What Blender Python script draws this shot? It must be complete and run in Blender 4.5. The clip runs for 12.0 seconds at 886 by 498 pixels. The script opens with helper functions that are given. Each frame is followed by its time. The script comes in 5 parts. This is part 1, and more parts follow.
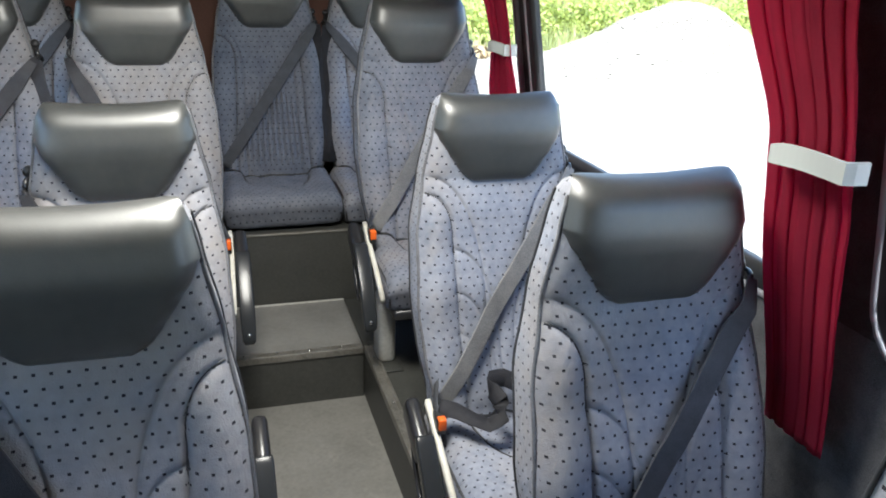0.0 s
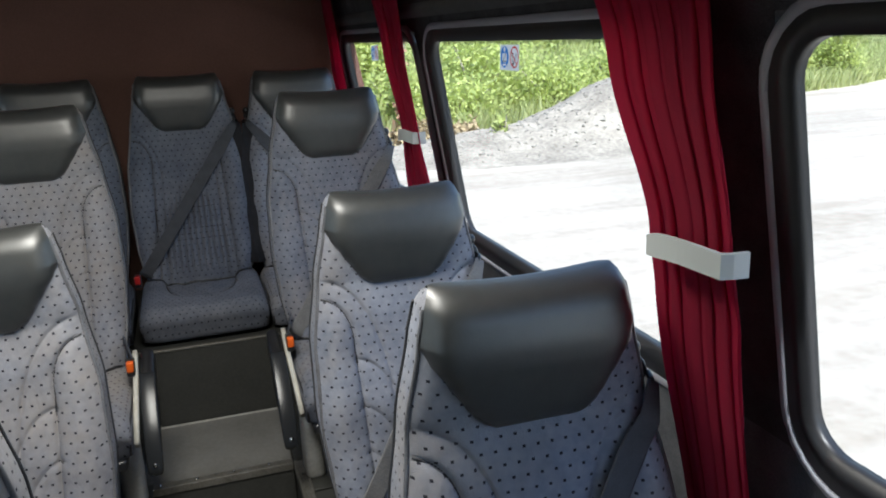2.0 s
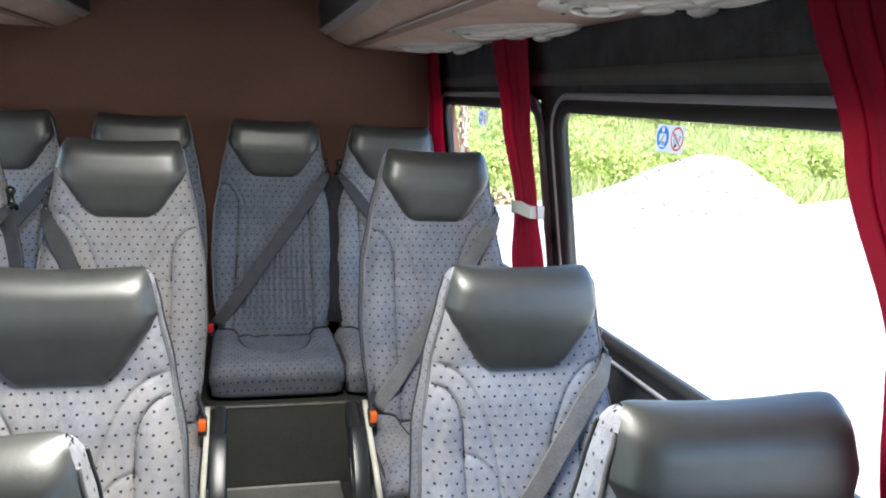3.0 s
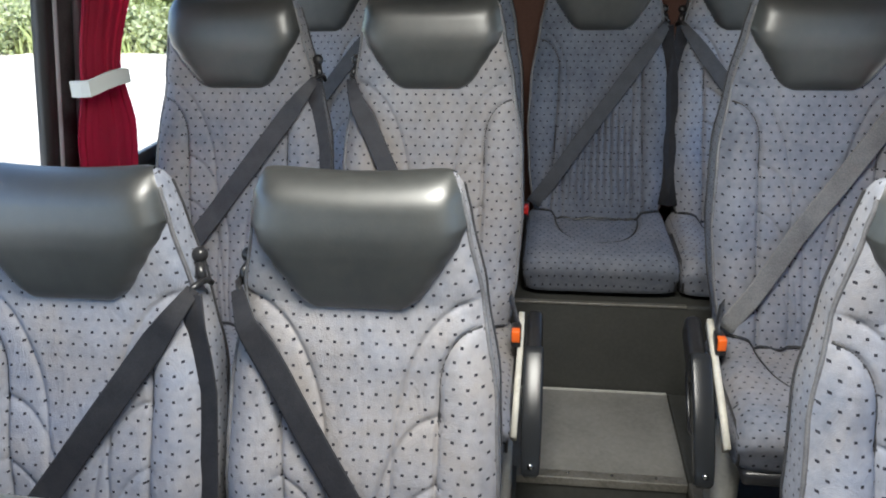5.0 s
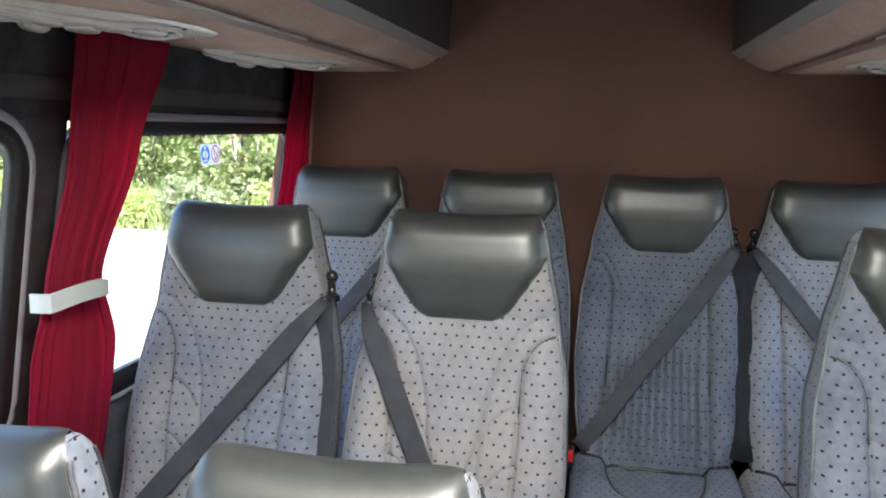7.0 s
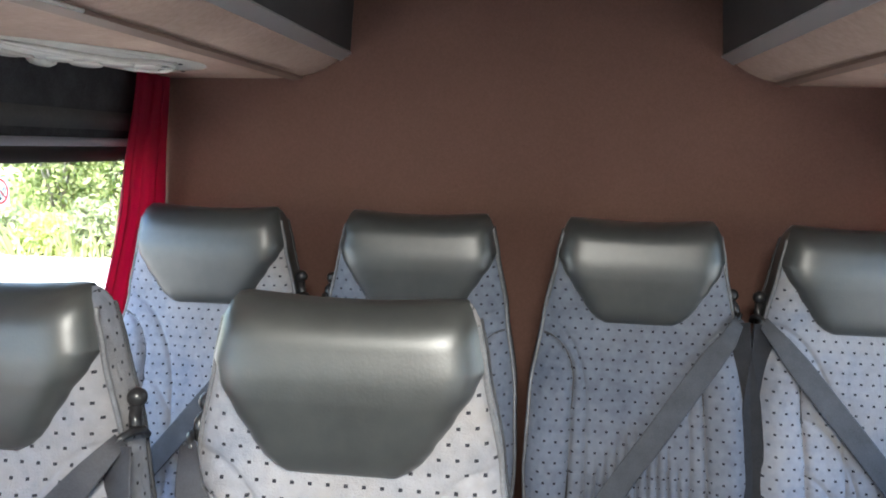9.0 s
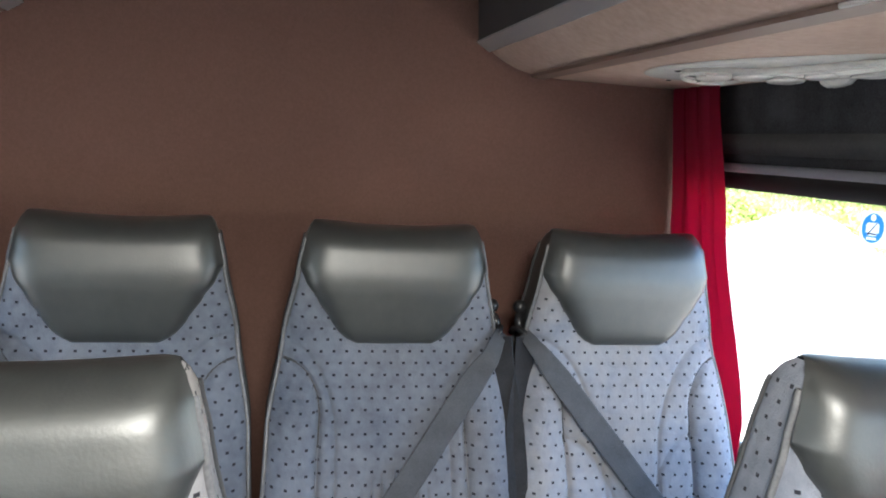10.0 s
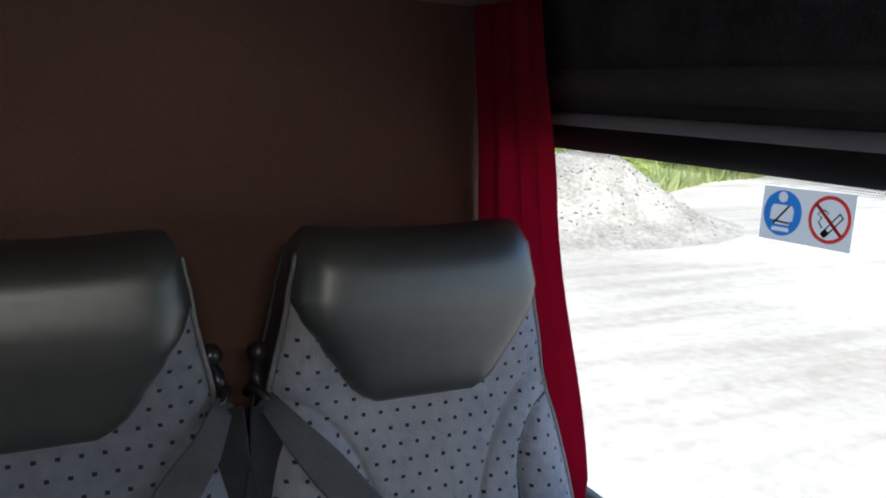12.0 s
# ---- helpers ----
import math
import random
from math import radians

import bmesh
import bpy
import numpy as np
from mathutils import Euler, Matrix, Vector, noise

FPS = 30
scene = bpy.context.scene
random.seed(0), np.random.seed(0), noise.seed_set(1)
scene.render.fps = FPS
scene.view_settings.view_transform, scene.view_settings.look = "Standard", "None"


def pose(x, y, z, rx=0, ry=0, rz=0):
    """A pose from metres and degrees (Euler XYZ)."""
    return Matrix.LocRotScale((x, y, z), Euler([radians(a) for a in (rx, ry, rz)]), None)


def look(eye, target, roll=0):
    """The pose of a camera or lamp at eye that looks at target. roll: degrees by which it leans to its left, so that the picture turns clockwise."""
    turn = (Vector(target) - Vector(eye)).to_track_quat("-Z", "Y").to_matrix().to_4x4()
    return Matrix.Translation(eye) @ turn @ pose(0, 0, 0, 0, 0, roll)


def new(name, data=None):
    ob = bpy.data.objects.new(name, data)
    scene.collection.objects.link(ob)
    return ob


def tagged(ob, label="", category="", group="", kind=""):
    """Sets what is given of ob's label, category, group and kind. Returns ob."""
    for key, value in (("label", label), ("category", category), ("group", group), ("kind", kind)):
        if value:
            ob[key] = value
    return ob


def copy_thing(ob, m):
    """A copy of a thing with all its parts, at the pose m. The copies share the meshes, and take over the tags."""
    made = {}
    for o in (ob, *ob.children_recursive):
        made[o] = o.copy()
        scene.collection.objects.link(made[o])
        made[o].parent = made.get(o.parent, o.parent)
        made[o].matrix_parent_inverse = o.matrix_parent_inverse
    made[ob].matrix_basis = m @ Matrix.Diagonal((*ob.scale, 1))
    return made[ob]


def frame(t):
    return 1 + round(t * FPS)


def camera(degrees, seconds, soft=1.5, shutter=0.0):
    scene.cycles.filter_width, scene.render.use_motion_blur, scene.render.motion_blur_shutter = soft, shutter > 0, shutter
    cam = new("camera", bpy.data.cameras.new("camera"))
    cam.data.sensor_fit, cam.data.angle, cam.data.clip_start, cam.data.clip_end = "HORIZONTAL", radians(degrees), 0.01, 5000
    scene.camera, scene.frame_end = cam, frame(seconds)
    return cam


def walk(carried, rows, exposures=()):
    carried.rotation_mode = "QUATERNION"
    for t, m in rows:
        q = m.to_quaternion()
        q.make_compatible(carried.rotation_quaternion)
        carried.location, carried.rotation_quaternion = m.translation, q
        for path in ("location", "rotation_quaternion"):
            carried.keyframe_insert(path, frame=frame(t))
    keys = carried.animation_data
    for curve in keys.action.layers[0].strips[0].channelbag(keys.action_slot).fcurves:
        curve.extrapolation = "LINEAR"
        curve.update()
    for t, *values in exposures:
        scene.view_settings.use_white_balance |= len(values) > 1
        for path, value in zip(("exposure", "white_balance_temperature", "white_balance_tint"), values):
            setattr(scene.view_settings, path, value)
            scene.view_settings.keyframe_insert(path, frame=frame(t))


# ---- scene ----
from mathutils.geometry import tessellate_polygon

# A minibus cabin: x to the kerb side, y towards the rear wall, z up.
cam = camera(58.53, 12.0, soft=1.9)
PATH = [
    (0.0, -0.002, 0.007, 1.532, 69.40, -1.71, -16.26),
    (0.5, 0.056, -0.010, 1.553, 71.68, -0.12, -17.21),
    (1.0, 0.197, 0.037, 1.503, 71.68, -0.64, -17.08),
    (1.5, 0.250, 0.033, 1.529, 73.09, 0.47, -17.39),
    (2.0, 0.248, 0.102, 1.546, 74.79, 2.34, -18.26),
    (2.5, 0.154, 0.240, 1.550, 77.52, -0.60, -17.05),
    (3.0, 0.112, 0.326, 1.542, 79.34, -3.03, -14.22),
    (3.5, 0.134, 0.425, 1.557, 78.52, 0.05, -3.35),
    (3.7, 0.160, 0.482, 1.548, 77.09, 0.61, 0.70),
    (5.5, 0.061, 0.838, 1.538, 66.78, 0.99, 7.79),
    (6.0, 0.114, 0.924, 1.557, 72.94, -0.28, 9.08),
    (6.5, 0.098, 0.987, 1.559, 79.19, -0.97, 11.95),
    (8.5, 0.024, 1.583, 1.576, 82.61, -1.12, 9.13),
    (9.0, 0.028, 1.726, 1.575, 82.67, -1.37, 6.95),
    (9.5, 0.038, 1.892, 1.574, 82.70, -2.19, -3.80),
    (10.0, 0.018, 1.993, 1.580, 82.48, -3.35, -12.20),
    (10.5, 0.099, 2.133, 1.598, 81.55, -0.93, -13.20),
    (11.0, 0.180, 2.293, 1.587, 80.90, -2.04, -14.84),
    (11.5, 0.200, 2.432, 1.590, 79.30, -1.46, -20.28),
    (12.0, 0.267, 2.499, 1.593, 79.02, -2.43, -26.84),
]
EXPOSURES = [(t, stops, 5790, 9) for t, stops in ((0.0, 1.88), (0.5, 1.76), (1.0, 1.43), (1.5, 1.14), (2.0, 0.93), (2.5, 1.48), (3.0, 1.82), (3.5, 1.58), (3.7, 1.58), (5.5, 1.7), (6.0, 1.58), (6.5, 1.8), (8.5, 2.53), (9.0, 2.68), (9.5, 2.78), (10.5, 2.76), (11.0, 2.36), (11.5, 1.83), (12.0, 0.9))]
walk(cam, [(t, pose(x, y, z, rx, ry, rz)) for t, x, y, z, rx, ry, rz in PATH], EXPOSURES)

# ---------------------------------------------------------------- light
world = bpy.data.worlds.new("sky")
scene.world = world
world.use_nodes = True
wn = world.node_tree.nodes
sky = wn.new("ShaderNodeTexSky")
sky.sky_type = "NISHITA"
sky.sun_disc = False
sky.sun_elevation = radians(52)
sky.sun_rotation = radians(179)
world.node_tree.links.new(sky.outputs[0], wn["Background"].inputs[0])
wn["Background"].inputs[1].default_value = 0.15
sun_data = bpy.data.lights.new("sun", "SUN")
sun_data.energy, sun_data.angle, sun_data.color = 5.0, radians(0.6), (1.0, 0.95, 0.87)
sun = new("sun", sun_data)
sun.matrix_world = look((0.15, -7.0, 9), (0, 0, 0))


def overhead_lamp(name, eye, target, wide, high, watts):
    """A rectangular area lamp, added where no light source is seen."""
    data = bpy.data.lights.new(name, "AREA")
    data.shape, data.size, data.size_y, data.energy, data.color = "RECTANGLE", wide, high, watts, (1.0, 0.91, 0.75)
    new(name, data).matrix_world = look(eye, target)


# Added lamp over the aisle: headrest highlights suggest a source, none is seen.
overhead_lamp("roof_hatch_daylight", (0.1, 1.35, 2.06), (0.1, 1.35, 0.0), 0.5, 0.58, 15.5)


# ---------------------------------------------------------------- materials
def material(name, colour, rough=0.6, metal=0.0, spec=0.5):
    m = bpy.data.materials.new(name)
    m.use_nodes = True
    b = m.node_tree.nodes["Principled BSDF"]
    b.inputs["Base Color"].default_value = (*colour, 1)
    b.inputs["Roughness"].default_value = rough
    b.inputs["Metallic"].default_value = metal
    b.inputs["Specular IOR Level"].default_value = spec
    return m


def node(m, kind, **values):
    n = m.node_tree.nodes.new(kind)
    for key, value in values.items():
        n.inputs[key].default_value = value
    return n


def link(m, a, b):
    m.node_tree.links.new(a, b)


def math_node(m, op, a, b=None):
    n = m.node_tree.nodes.new("ShaderNodeMath")
    n.operation = op
    for i, v in enumerate((a, b)):
        if v is None:
            continue
        if isinstance(v, (int, float)):
            n.inputs[i].default_value = v
        else:
            link(m, v, n.inputs[i])
    return n.outputs[0]


def varied(m, scale, low, high, fine=0.0, bump=0.0, bump_scale=200.0, detail=4.0):
    """Two scales of noise on the base colour between low and high, and a fine relief."""
    b = m.node_tree.nodes["Principled BSDF"]
    co = m.node_tree.nodes.new("ShaderNodeTexCoord")
    n1 = node(m, "ShaderNodeTexNoise", Scale=scale, Detail=detail, Roughness=0.6)
    link(m, co.outputs["Object"], n1.inputs["Vector"])
    fac = n1.outputs["Fac"]
    if fine:
        n2 = node(m, "ShaderNodeTexNoise", Scale=fine, Detail=2.0)
        link(m, co.outputs["Object"], n2.inputs["Vector"])
        fac = math_node(m, "ADD", math_node(m, "MULTIPLY", fac, 0.6), math_node(m, "MULTIPLY", n2.outputs["Fac"], 0.4))
    ramp = m.node_tree.nodes.new("ShaderNodeValToRGB")
    ramp.color_ramp.elements[0].position, ramp.color_ramp.elements[1].position = 0.32, 0.68
    ramp.color_ramp.elements[0].color, ramp.color_ramp.elements[1].color = (*low, 1), (*high, 1)
    link(m, fac, ramp.inputs[0])
    link(m, ramp.outputs[0], b.inputs["Base Color"])
    if bump:
        n3 = node(m, "ShaderNodeTexNoise", Scale=bump_scale, Detail=3.0)
        link(m, co.outputs["Object"], n3.inputs["Vector"])
        bp = node(m, "ShaderNodeBump", Strength=bump, Distance=0.004)
        link(m, n3.outputs["Fac"], bp.inputs["Height"])
        link(m, bp.outputs[0], b.inputs["Normal"])
    return ramp.outputs[0]


def seat_fabric(name, low, high, worn_share, start=0.43):
    """Velour woven with staggered small dark squares, worn and faded in patches."""
    m = material(name, low, 0.9, 0, 0.2)
    tree = m.node_tree
    b = tree.nodes["Principled BSDF"]
    cloth = varied(m, 7.0, low, high, fine=60.0, bump=0.35, bump_scale=420.0)
    co = tree.nodes.new("ShaderNodeTexCoord")
    worn = node(m, "ShaderNodeTexNoise", Scale=3.2, Detail=5.0, Roughness=0.65)
    info = tree.nodes.new("ShaderNodeObjectInfo")
    shift = tree.nodes.new("ShaderNodeVectorMath")
    shift.operation = "ADD"
    link(m, co.outputs["Object"], shift.inputs[0])
    link(m, math_node(m, "MULTIPLY", info.outputs["Random"], 37.0), shift.inputs[1])
    link(m, shift.outputs[0], worn.inputs["Vector"])
    soil = tree.nodes.new("ShaderNodeValToRGB")
    soil.color_ramp.elements[0].position, soil.color_ramp.elements[1].position = start, start + 0.27
    link(m, worn.outputs["Fac"], soil.inputs[0])
    tint = tree.nodes.new("ShaderNodeMixRGB")
    tint.inputs[2].default_value = (0.3, 0.258, 0.215, 1)
    link(m, math_node(m, "MULTIPLY", soil.outputs[0], worn_share), tint.inputs[0])
    link(m, cloth, tint.inputs[1])
    cloth = tint.outputs[0]
    uv = tree.nodes.new("ShaderNodeUVMap")
    uv.uv_map = "weave"
    sep = tree.nodes.new("ShaderNodeSeparateXYZ")
    link(m, uv.outputs[0], sep.inputs[0])
    row = math_node(m, "DIVIDE", sep.outputs[1], 0.0205)
    odd = math_node(m, "MULTIPLY", math_node(m, "MODULO", math_node(m, "FLOOR", row), 2.0), 0.5)
    col = math_node(m, "ADD", math_node(m, "DIVIDE", sep.outputs[0], 0.0222), odd)
    du = math_node(m, "ABSOLUTE", math_node(m, "SUBTRACT", math_node(m, "FRACT", col), 0.5))
    dv = math_node(m, "ABSOLUTE", math_node(m, "SUBTRACT", math_node(m, "FRACT", row), 0.5))
    dot = math_node(m, "MULTIPLY", math_node(m, "LESS_THAN", du, 0.112), math_node(m, "LESS_THAN", dv, 0.105))
    mix = tree.nodes.new("ShaderNodeMixRGB")
    mix.inputs[2].default_value = (0.012, 0.012, 0.018, 1)
    link(m, math_node(m, "MULTIPLY", dot, 0.95), mix.inputs[0])
    link(m, cloth, mix.inputs[1])
    link(m, mix.outputs[0], b.inputs["Base Color"])
    b.inputs["Sheen Weight"].default_value = 0.06
    b.inputs["Sheen Roughness"].default_value = 0.5
    flat = b.inputs["Normal"].links[0].from_socket
    stretch = tree.nodes.new("ShaderNodeMapping")
    stretch.inputs["Scale"].default_value = (1.0, 1.0, 0.45)
    link(m, shift.outputs[0], stretch.inputs[0])
    creases = node(m, "ShaderNodeTexNoise", Scale=26.0, Detail=3.0, Roughness=0.55, Distortion=1.4)
    link(m, stretch.outputs[0], creases.inputs["Vector"])
    pucker = node(m, "ShaderNodeBump", Strength=0.26, Distance=0.012)
    link(m, creases.outputs["Fac"], pucker.inputs["Height"])
    link(m, flat, pucker.inputs["Normal"])
    link(m, pucker.outputs[0], b.inputs["Normal"])
    return m


M_FABRIC = seat_fabric("dotted_grey_velour", (0.158, 0.175, 0.223), (0.285, 0.3, 0.35), 0.6)
M_WARM_FABRIC = seat_fabric("dotted_soiled_velour", (0.166, 0.174, 0.206), (0.295, 0.3, 0.334), 0.6, 0.36)
# The grey velour's base colours scaled to about 0.8.
M_MID_FABRIC = seat_fabric("dotted_darker_grey_velour", (0.126, 0.138, 0.174), (0.224, 0.235, 0.275), 0.5)
# Grey velour scaled to about 0.6: rear-row shade put into the colour.
M_SHADED_FABRIC = seat_fabric("dotted_grey_velour_shaded", (0.092, 0.104, 0.134), (0.175, 0.189, 0.226), 0.15)
M_VINYL = material("black_vinyl", (0.02, 0.021, 0.022), 0.42, 0, 0.65)
M_VINYL.node_tree.nodes["Principled BSDF"].inputs["Coat Weight"].default_value = 0.75
M_VINYL.node_tree.nodes["Principled BSDF"].inputs["Coat Roughness"].default_value = 0.45
M_VINYL.node_tree.nodes["Principled BSDF"].inputs["Coat IOR"].default_value = 1.6
varied(M_VINYL, 9.0, (0.019, 0.0206, 0.0208), (0.037, 0.039, 0.0375), fine=50.0, bump=0.05, bump_scale=260.0)


def creased(m, scale, strength):
    """Shallow wandering creases on stretched vinyl, over its fine grain."""
    tree = m.node_tree
    b = tree.nodes["Principled BSDF"]
    grain = b.inputs["Normal"].links[0].from_socket
    co = tree.nodes.new("ShaderNodeTexCoord")
    info = tree.nodes.new("ShaderNodeObjectInfo")
    shift = tree.nodes.new("ShaderNodeVectorMath")
    shift.operation = "ADD"
    link(m, co.outputs["Object"], shift.inputs[0])
    link(m, math_node(m, "MULTIPLY", info.outputs["Random"], 23.0), shift.inputs[1])
    n = node(m, "ShaderNodeTexNoise", Scale=scale, Detail=4.0, Roughness=0.6, Distortion=1.8)
    link(m, shift.outputs[0], n.inputs["Vector"])
    bp = node(m, "ShaderNodeBump", Strength=strength, Distance=0.006)
    link(m, n.outputs["Fac"], bp.inputs["Height"])
    link(m, grain, bp.inputs["Normal"])
    link(m, bp.outputs[0], b.inputs["Normal"])
    link(m, bp.outputs[0], b.inputs["Coat Normal"])


creased(M_VINYL, 11.0, 0.02)
M_PIPING = material("grey_piping", (0.15, 0.15, 0.16), 0.36)
varied(M_PIPING, 30.0, (0.08, 0.08, 0.088), (0.17, 0.17, 0.178), fine=300.0)
M_BLACK = material("black_plastic", (0.018, 0.018, 0.02), 0.28)
varied(M_BLACK, 20.0, (0.012, 0.012, 0.014), (0.028, 0.028, 0.03), fine=150.0)
M_BELT = material("belt_webbing", (0.1, 0.103, 0.112), 0.65, 0, 0.3)
varied(M_BELT, 30.0, (0.046, 0.048, 0.055), (0.078, 0.081, 0.09), fine=400.0, bump=0.3, bump_scale=700.0)
M_BELT_DARK = material("dark_belt_webbing", (0.03, 0.03, 0.034), 0.7, 0, 0.25)
varied(M_BELT_DARK, 30.0, (0.013, 0.013, 0.016), (0.028, 0.028, 0.032), fine=400.0, bump=0.3, bump_scale=700.0)
M_BELT_MID = material("charcoal_belt_webbing", (0.05, 0.05, 0.055), 0.6, 0, 0.35)
varied(M_BELT_MID, 30.0, (0.026, 0.026, 0.031), (0.046, 0.046, 0.053), fine=400.0, bump=0.3, bump_scale=700.0)
M_BELT_WORN = material("worn_belt_webbing", (0.14, 0.138, 0.135), 0.7, 0, 0.3)
varied(M_BELT_WORN, 10.0, (0.09, 0.09, 0.094), (0.215, 0.212, 0.206), fine=300.0, bump=0.3, bump_scale=700.0)
M_DARKPIPE = material("dark_piping", (0.035, 0.035, 0.038), 0.5)
M_ARM = material("dark_grey_gloss", (0.022, 0.024, 0.027), 0.22, 0, 0.3)
M_CHROME = material("bright_metal", (0.62, 0.62, 0.62), 0.22, 1.0)
M_CREAM = material("cream_painted_steel", (0.62, 0.6, 0.52), 0.45)
varied(M_CREAM, 25.0, (0.5, 0.48, 0.42), (0.68, 0.66, 0.58), fine=120.0)
M_LEG = material("grey_painted_steel", (0.42, 0.42, 0.39), 0.5)
varied(M_LEG, 14.0, (0.42, 0.42, 0.39), (0.6, 0.59, 0.55), fine=90.0)
M_ORANGE = material("orange_button", (0.85, 0.14, 0.01), 0.4)
M_RED_BUTTON = material("red_button", (0.6, 0.02, 0.015), 0.4)
M_CURTAIN = material("red_curtain", (0.36, 0.008, 0.03), 0.85, 0, 0.2)
varied(M_CURTAIN, 6.0, (0.19, 0.013, 0.034), (0.29, 0.023, 0.052), fine=240.0, bump=0.25, bump_scale=500.0)


def let_light_through(m, colour, share):
    """Thin cloth: part of the light goes through."""
    nodes = m.node_tree.nodes
    tr = nodes.new("ShaderNodeBsdfTranslucent")
    tr.inputs[0].default_value = (*colour, 1)
    mix = nodes.new("ShaderNodeMixShader")
    mix.inputs[0].default_value = share
    link(m, nodes["Principled BSDF"].outputs[0], mix.inputs[1])
    link(m, tr.outputs[0], mix.inputs[2])
    link(m, mix.outputs[0], nodes["Material Output"].inputs[0])


let_light_through(M_CURTAIN, (0.75, 0.05, 0.18), 0.5)
M_TIE = material("white_tieback", (0.44, 0.46, 0.45), 0.42)
M_WALL = material("dark_felt", (0.03, 0.03, 0.032), 0.95, 0, 0.15)
varied(M_WALL, 14.0, (0.024, 0.024, 0.025), (0.07, 0.07, 0.075), fine=340.0, bump=0.6, bump_scale=420.0)
M_LINING = material("grey_felt_lining", (0.07, 0.07, 0.075), 0.95, 0, 0.15)
varied(M_LINING, 14.0, (0.055, 0.055, 0.058), (0.14, 0.14, 0.147), fine=340.0, bump=0.6, bump_scale=420.0)
M_TRIM = material("dark_moulding", (0.05, 0.05, 0.048), 0.8)
varied(M_TRIM, 14.0, (0.042, 0.042, 0.04), (0.07, 0.07, 0.066), fine=200.0)
M_RUBBER = material("black_rubber", (0.014, 0.014, 0.015), 0.45)
M_SEAL = material("grey_seal", (0.24, 0.24, 0.265), 0.45)
M_BROWN = material("brown_carpet", (0.16, 0.095, 0.07), 0.95, 0, 0.15)
varied(M_BROWN, 2.2, (0.123, 0.069, 0.055), (0.16, 0.091, 0.073), fine=170.0, bump=0.5, bump_scale=380.0)
M_FLOOR = material("grey_vinyl_floor", (0.1, 0.097, 0.08), 0.33)
varied(M_FLOOR, 5.0, (0.15, 0.147, 0.136), (0.235, 0.23, 0.215), fine=90.0, bump=0.12, bump_scale=300.0)


def scuffed(m, tint, scale, start):
    """Pale scuffs and dried splashes over the base colour."""
    b = m.node_tree.nodes["Principled BSDF"]
    base = b.inputs["Base Color"].links[0].from_socket
    co = m.node_tree.nodes.new("ShaderNodeTexCoord")
    n = node(m, "ShaderNodeTexNoise", Scale=scale, Detail=6.0, Roughness=0.7, Distortion=0.6)
    link(m, co.outputs["Object"], n.inputs["Vector"])
    ramp = m.node_tree.nodes.new("ShaderNodeValToRGB")
    ramp.color_ramp.elements[0].position, ramp.color_ramp.elements[1].position = start, start + 0.12
    link(m, n.outputs["Fac"], ramp.inputs[0])
    mix = m.node_tree.nodes.new("ShaderNodeMixRGB")
    mix.inputs[2].default_value = (*tint, 1)
    link(m, math_node(m, "MULTIPLY", ramp.outputs[0], 0.55), mix.inputs[0])
    link(m, base, mix.inputs[1])
    link(m, mix.outputs[0], b.inputs["Base Color"])


scuffed(M_FLOOR, (0.34, 0.33, 0.3), 16.0, 0.62)
M_RISER = material("dark_riser_vinyl", (0.055, 0.053, 0.045), 0.5)
varied(M_RISER, 5.0, (0.036, 0.037, 0.033), (0.066, 0.066, 0.06), fine=90.0, bump=0.1)
M_EDGE = material("dull_metal_edge", (0.2, 0.19, 0.17), 0.45, 0.7)
varied(M_EDGE, 18.0, (0.18, 0.172, 0.15), (0.36, 0.345, 0.31), fine=160.0)
M_SUEDE = material("beige_suede", (0.42, 0.33, 0.26), 0.85, 0, 0.2)
varied(M_SUEDE, 5.0, (0.33, 0.24, 0.195), (0.46, 0.345, 0.285), fine=90.0, bump=0.3, bump_scale=200.0)
M_RACKDARK = material("dark_rack_panel", (0.03, 0.03, 0.032), 0.6)
varied(M_RACKDARK, 9.0, (0.022, 0.022, 0.024), (0.04, 0.04, 0.042), fine=200.0)
M_ALU = material("brushed_aluminium", (0.45, 0.45, 0.46), 0.45, 0.6)
M_GROOVE = material("brown_groove", (0.15, 0.098, 0.076), 0.6)
# White colour standing in for the bright reflection on the rack's metal strip.
M_STRIP = material("strip_glint_white", (0.88, 0.88, 0.86), 0.12)
M_CONSOLE = material("white_console_plastic", (0.5, 0.49, 0.45), 0.24)
varied(M_CONSOLE, 9.0, (0.52, 0.51, 0.47), (0.64, 0.63, 0.59), fine=60.0)
M_CEIL = material("ceiling_lining", (0.3, 0.27, 0.24), 0.9)
M_WHITE = material("sticker_white", (0.72, 0.73, 0.74), 0.5)
M_BLUE = material("sticker_blue", (0.04, 0.2, 0.58), 0.5)
M_SRED = material("sticker_red", (0.6, 0.04, 0.03), 0.5)
M_SBLACK = material("sticker_black", (0.02, 0.02, 0.02), 0.5)
for sign in (M_WHITE, M_BLUE, M_SRED):
    let_light_through(sign, tuple(sign.node_tree.nodes["Principled BSDF"].inputs["Base Color"].default_value)[:3], 0.55)
M_GROUND = material("dusty_ground", (0.4, 0.36, 0.3), 0.95)
varied(M_GROUND, 0.35, (0.36, 0.32, 0.27), (0.53, 0.485, 0.42), fine=9.0, bump=0.5, bump_scale=30.0, detail=8.0)
ruts = M_GROUND.node_tree.nodes.new("ShaderNodeMapping")
ruts.inputs["Scale"].default_value = (0.16, 1.6, 1.0)
ruts.inputs["Rotation"].default_value = (0.0, 0.0, radians(-14))
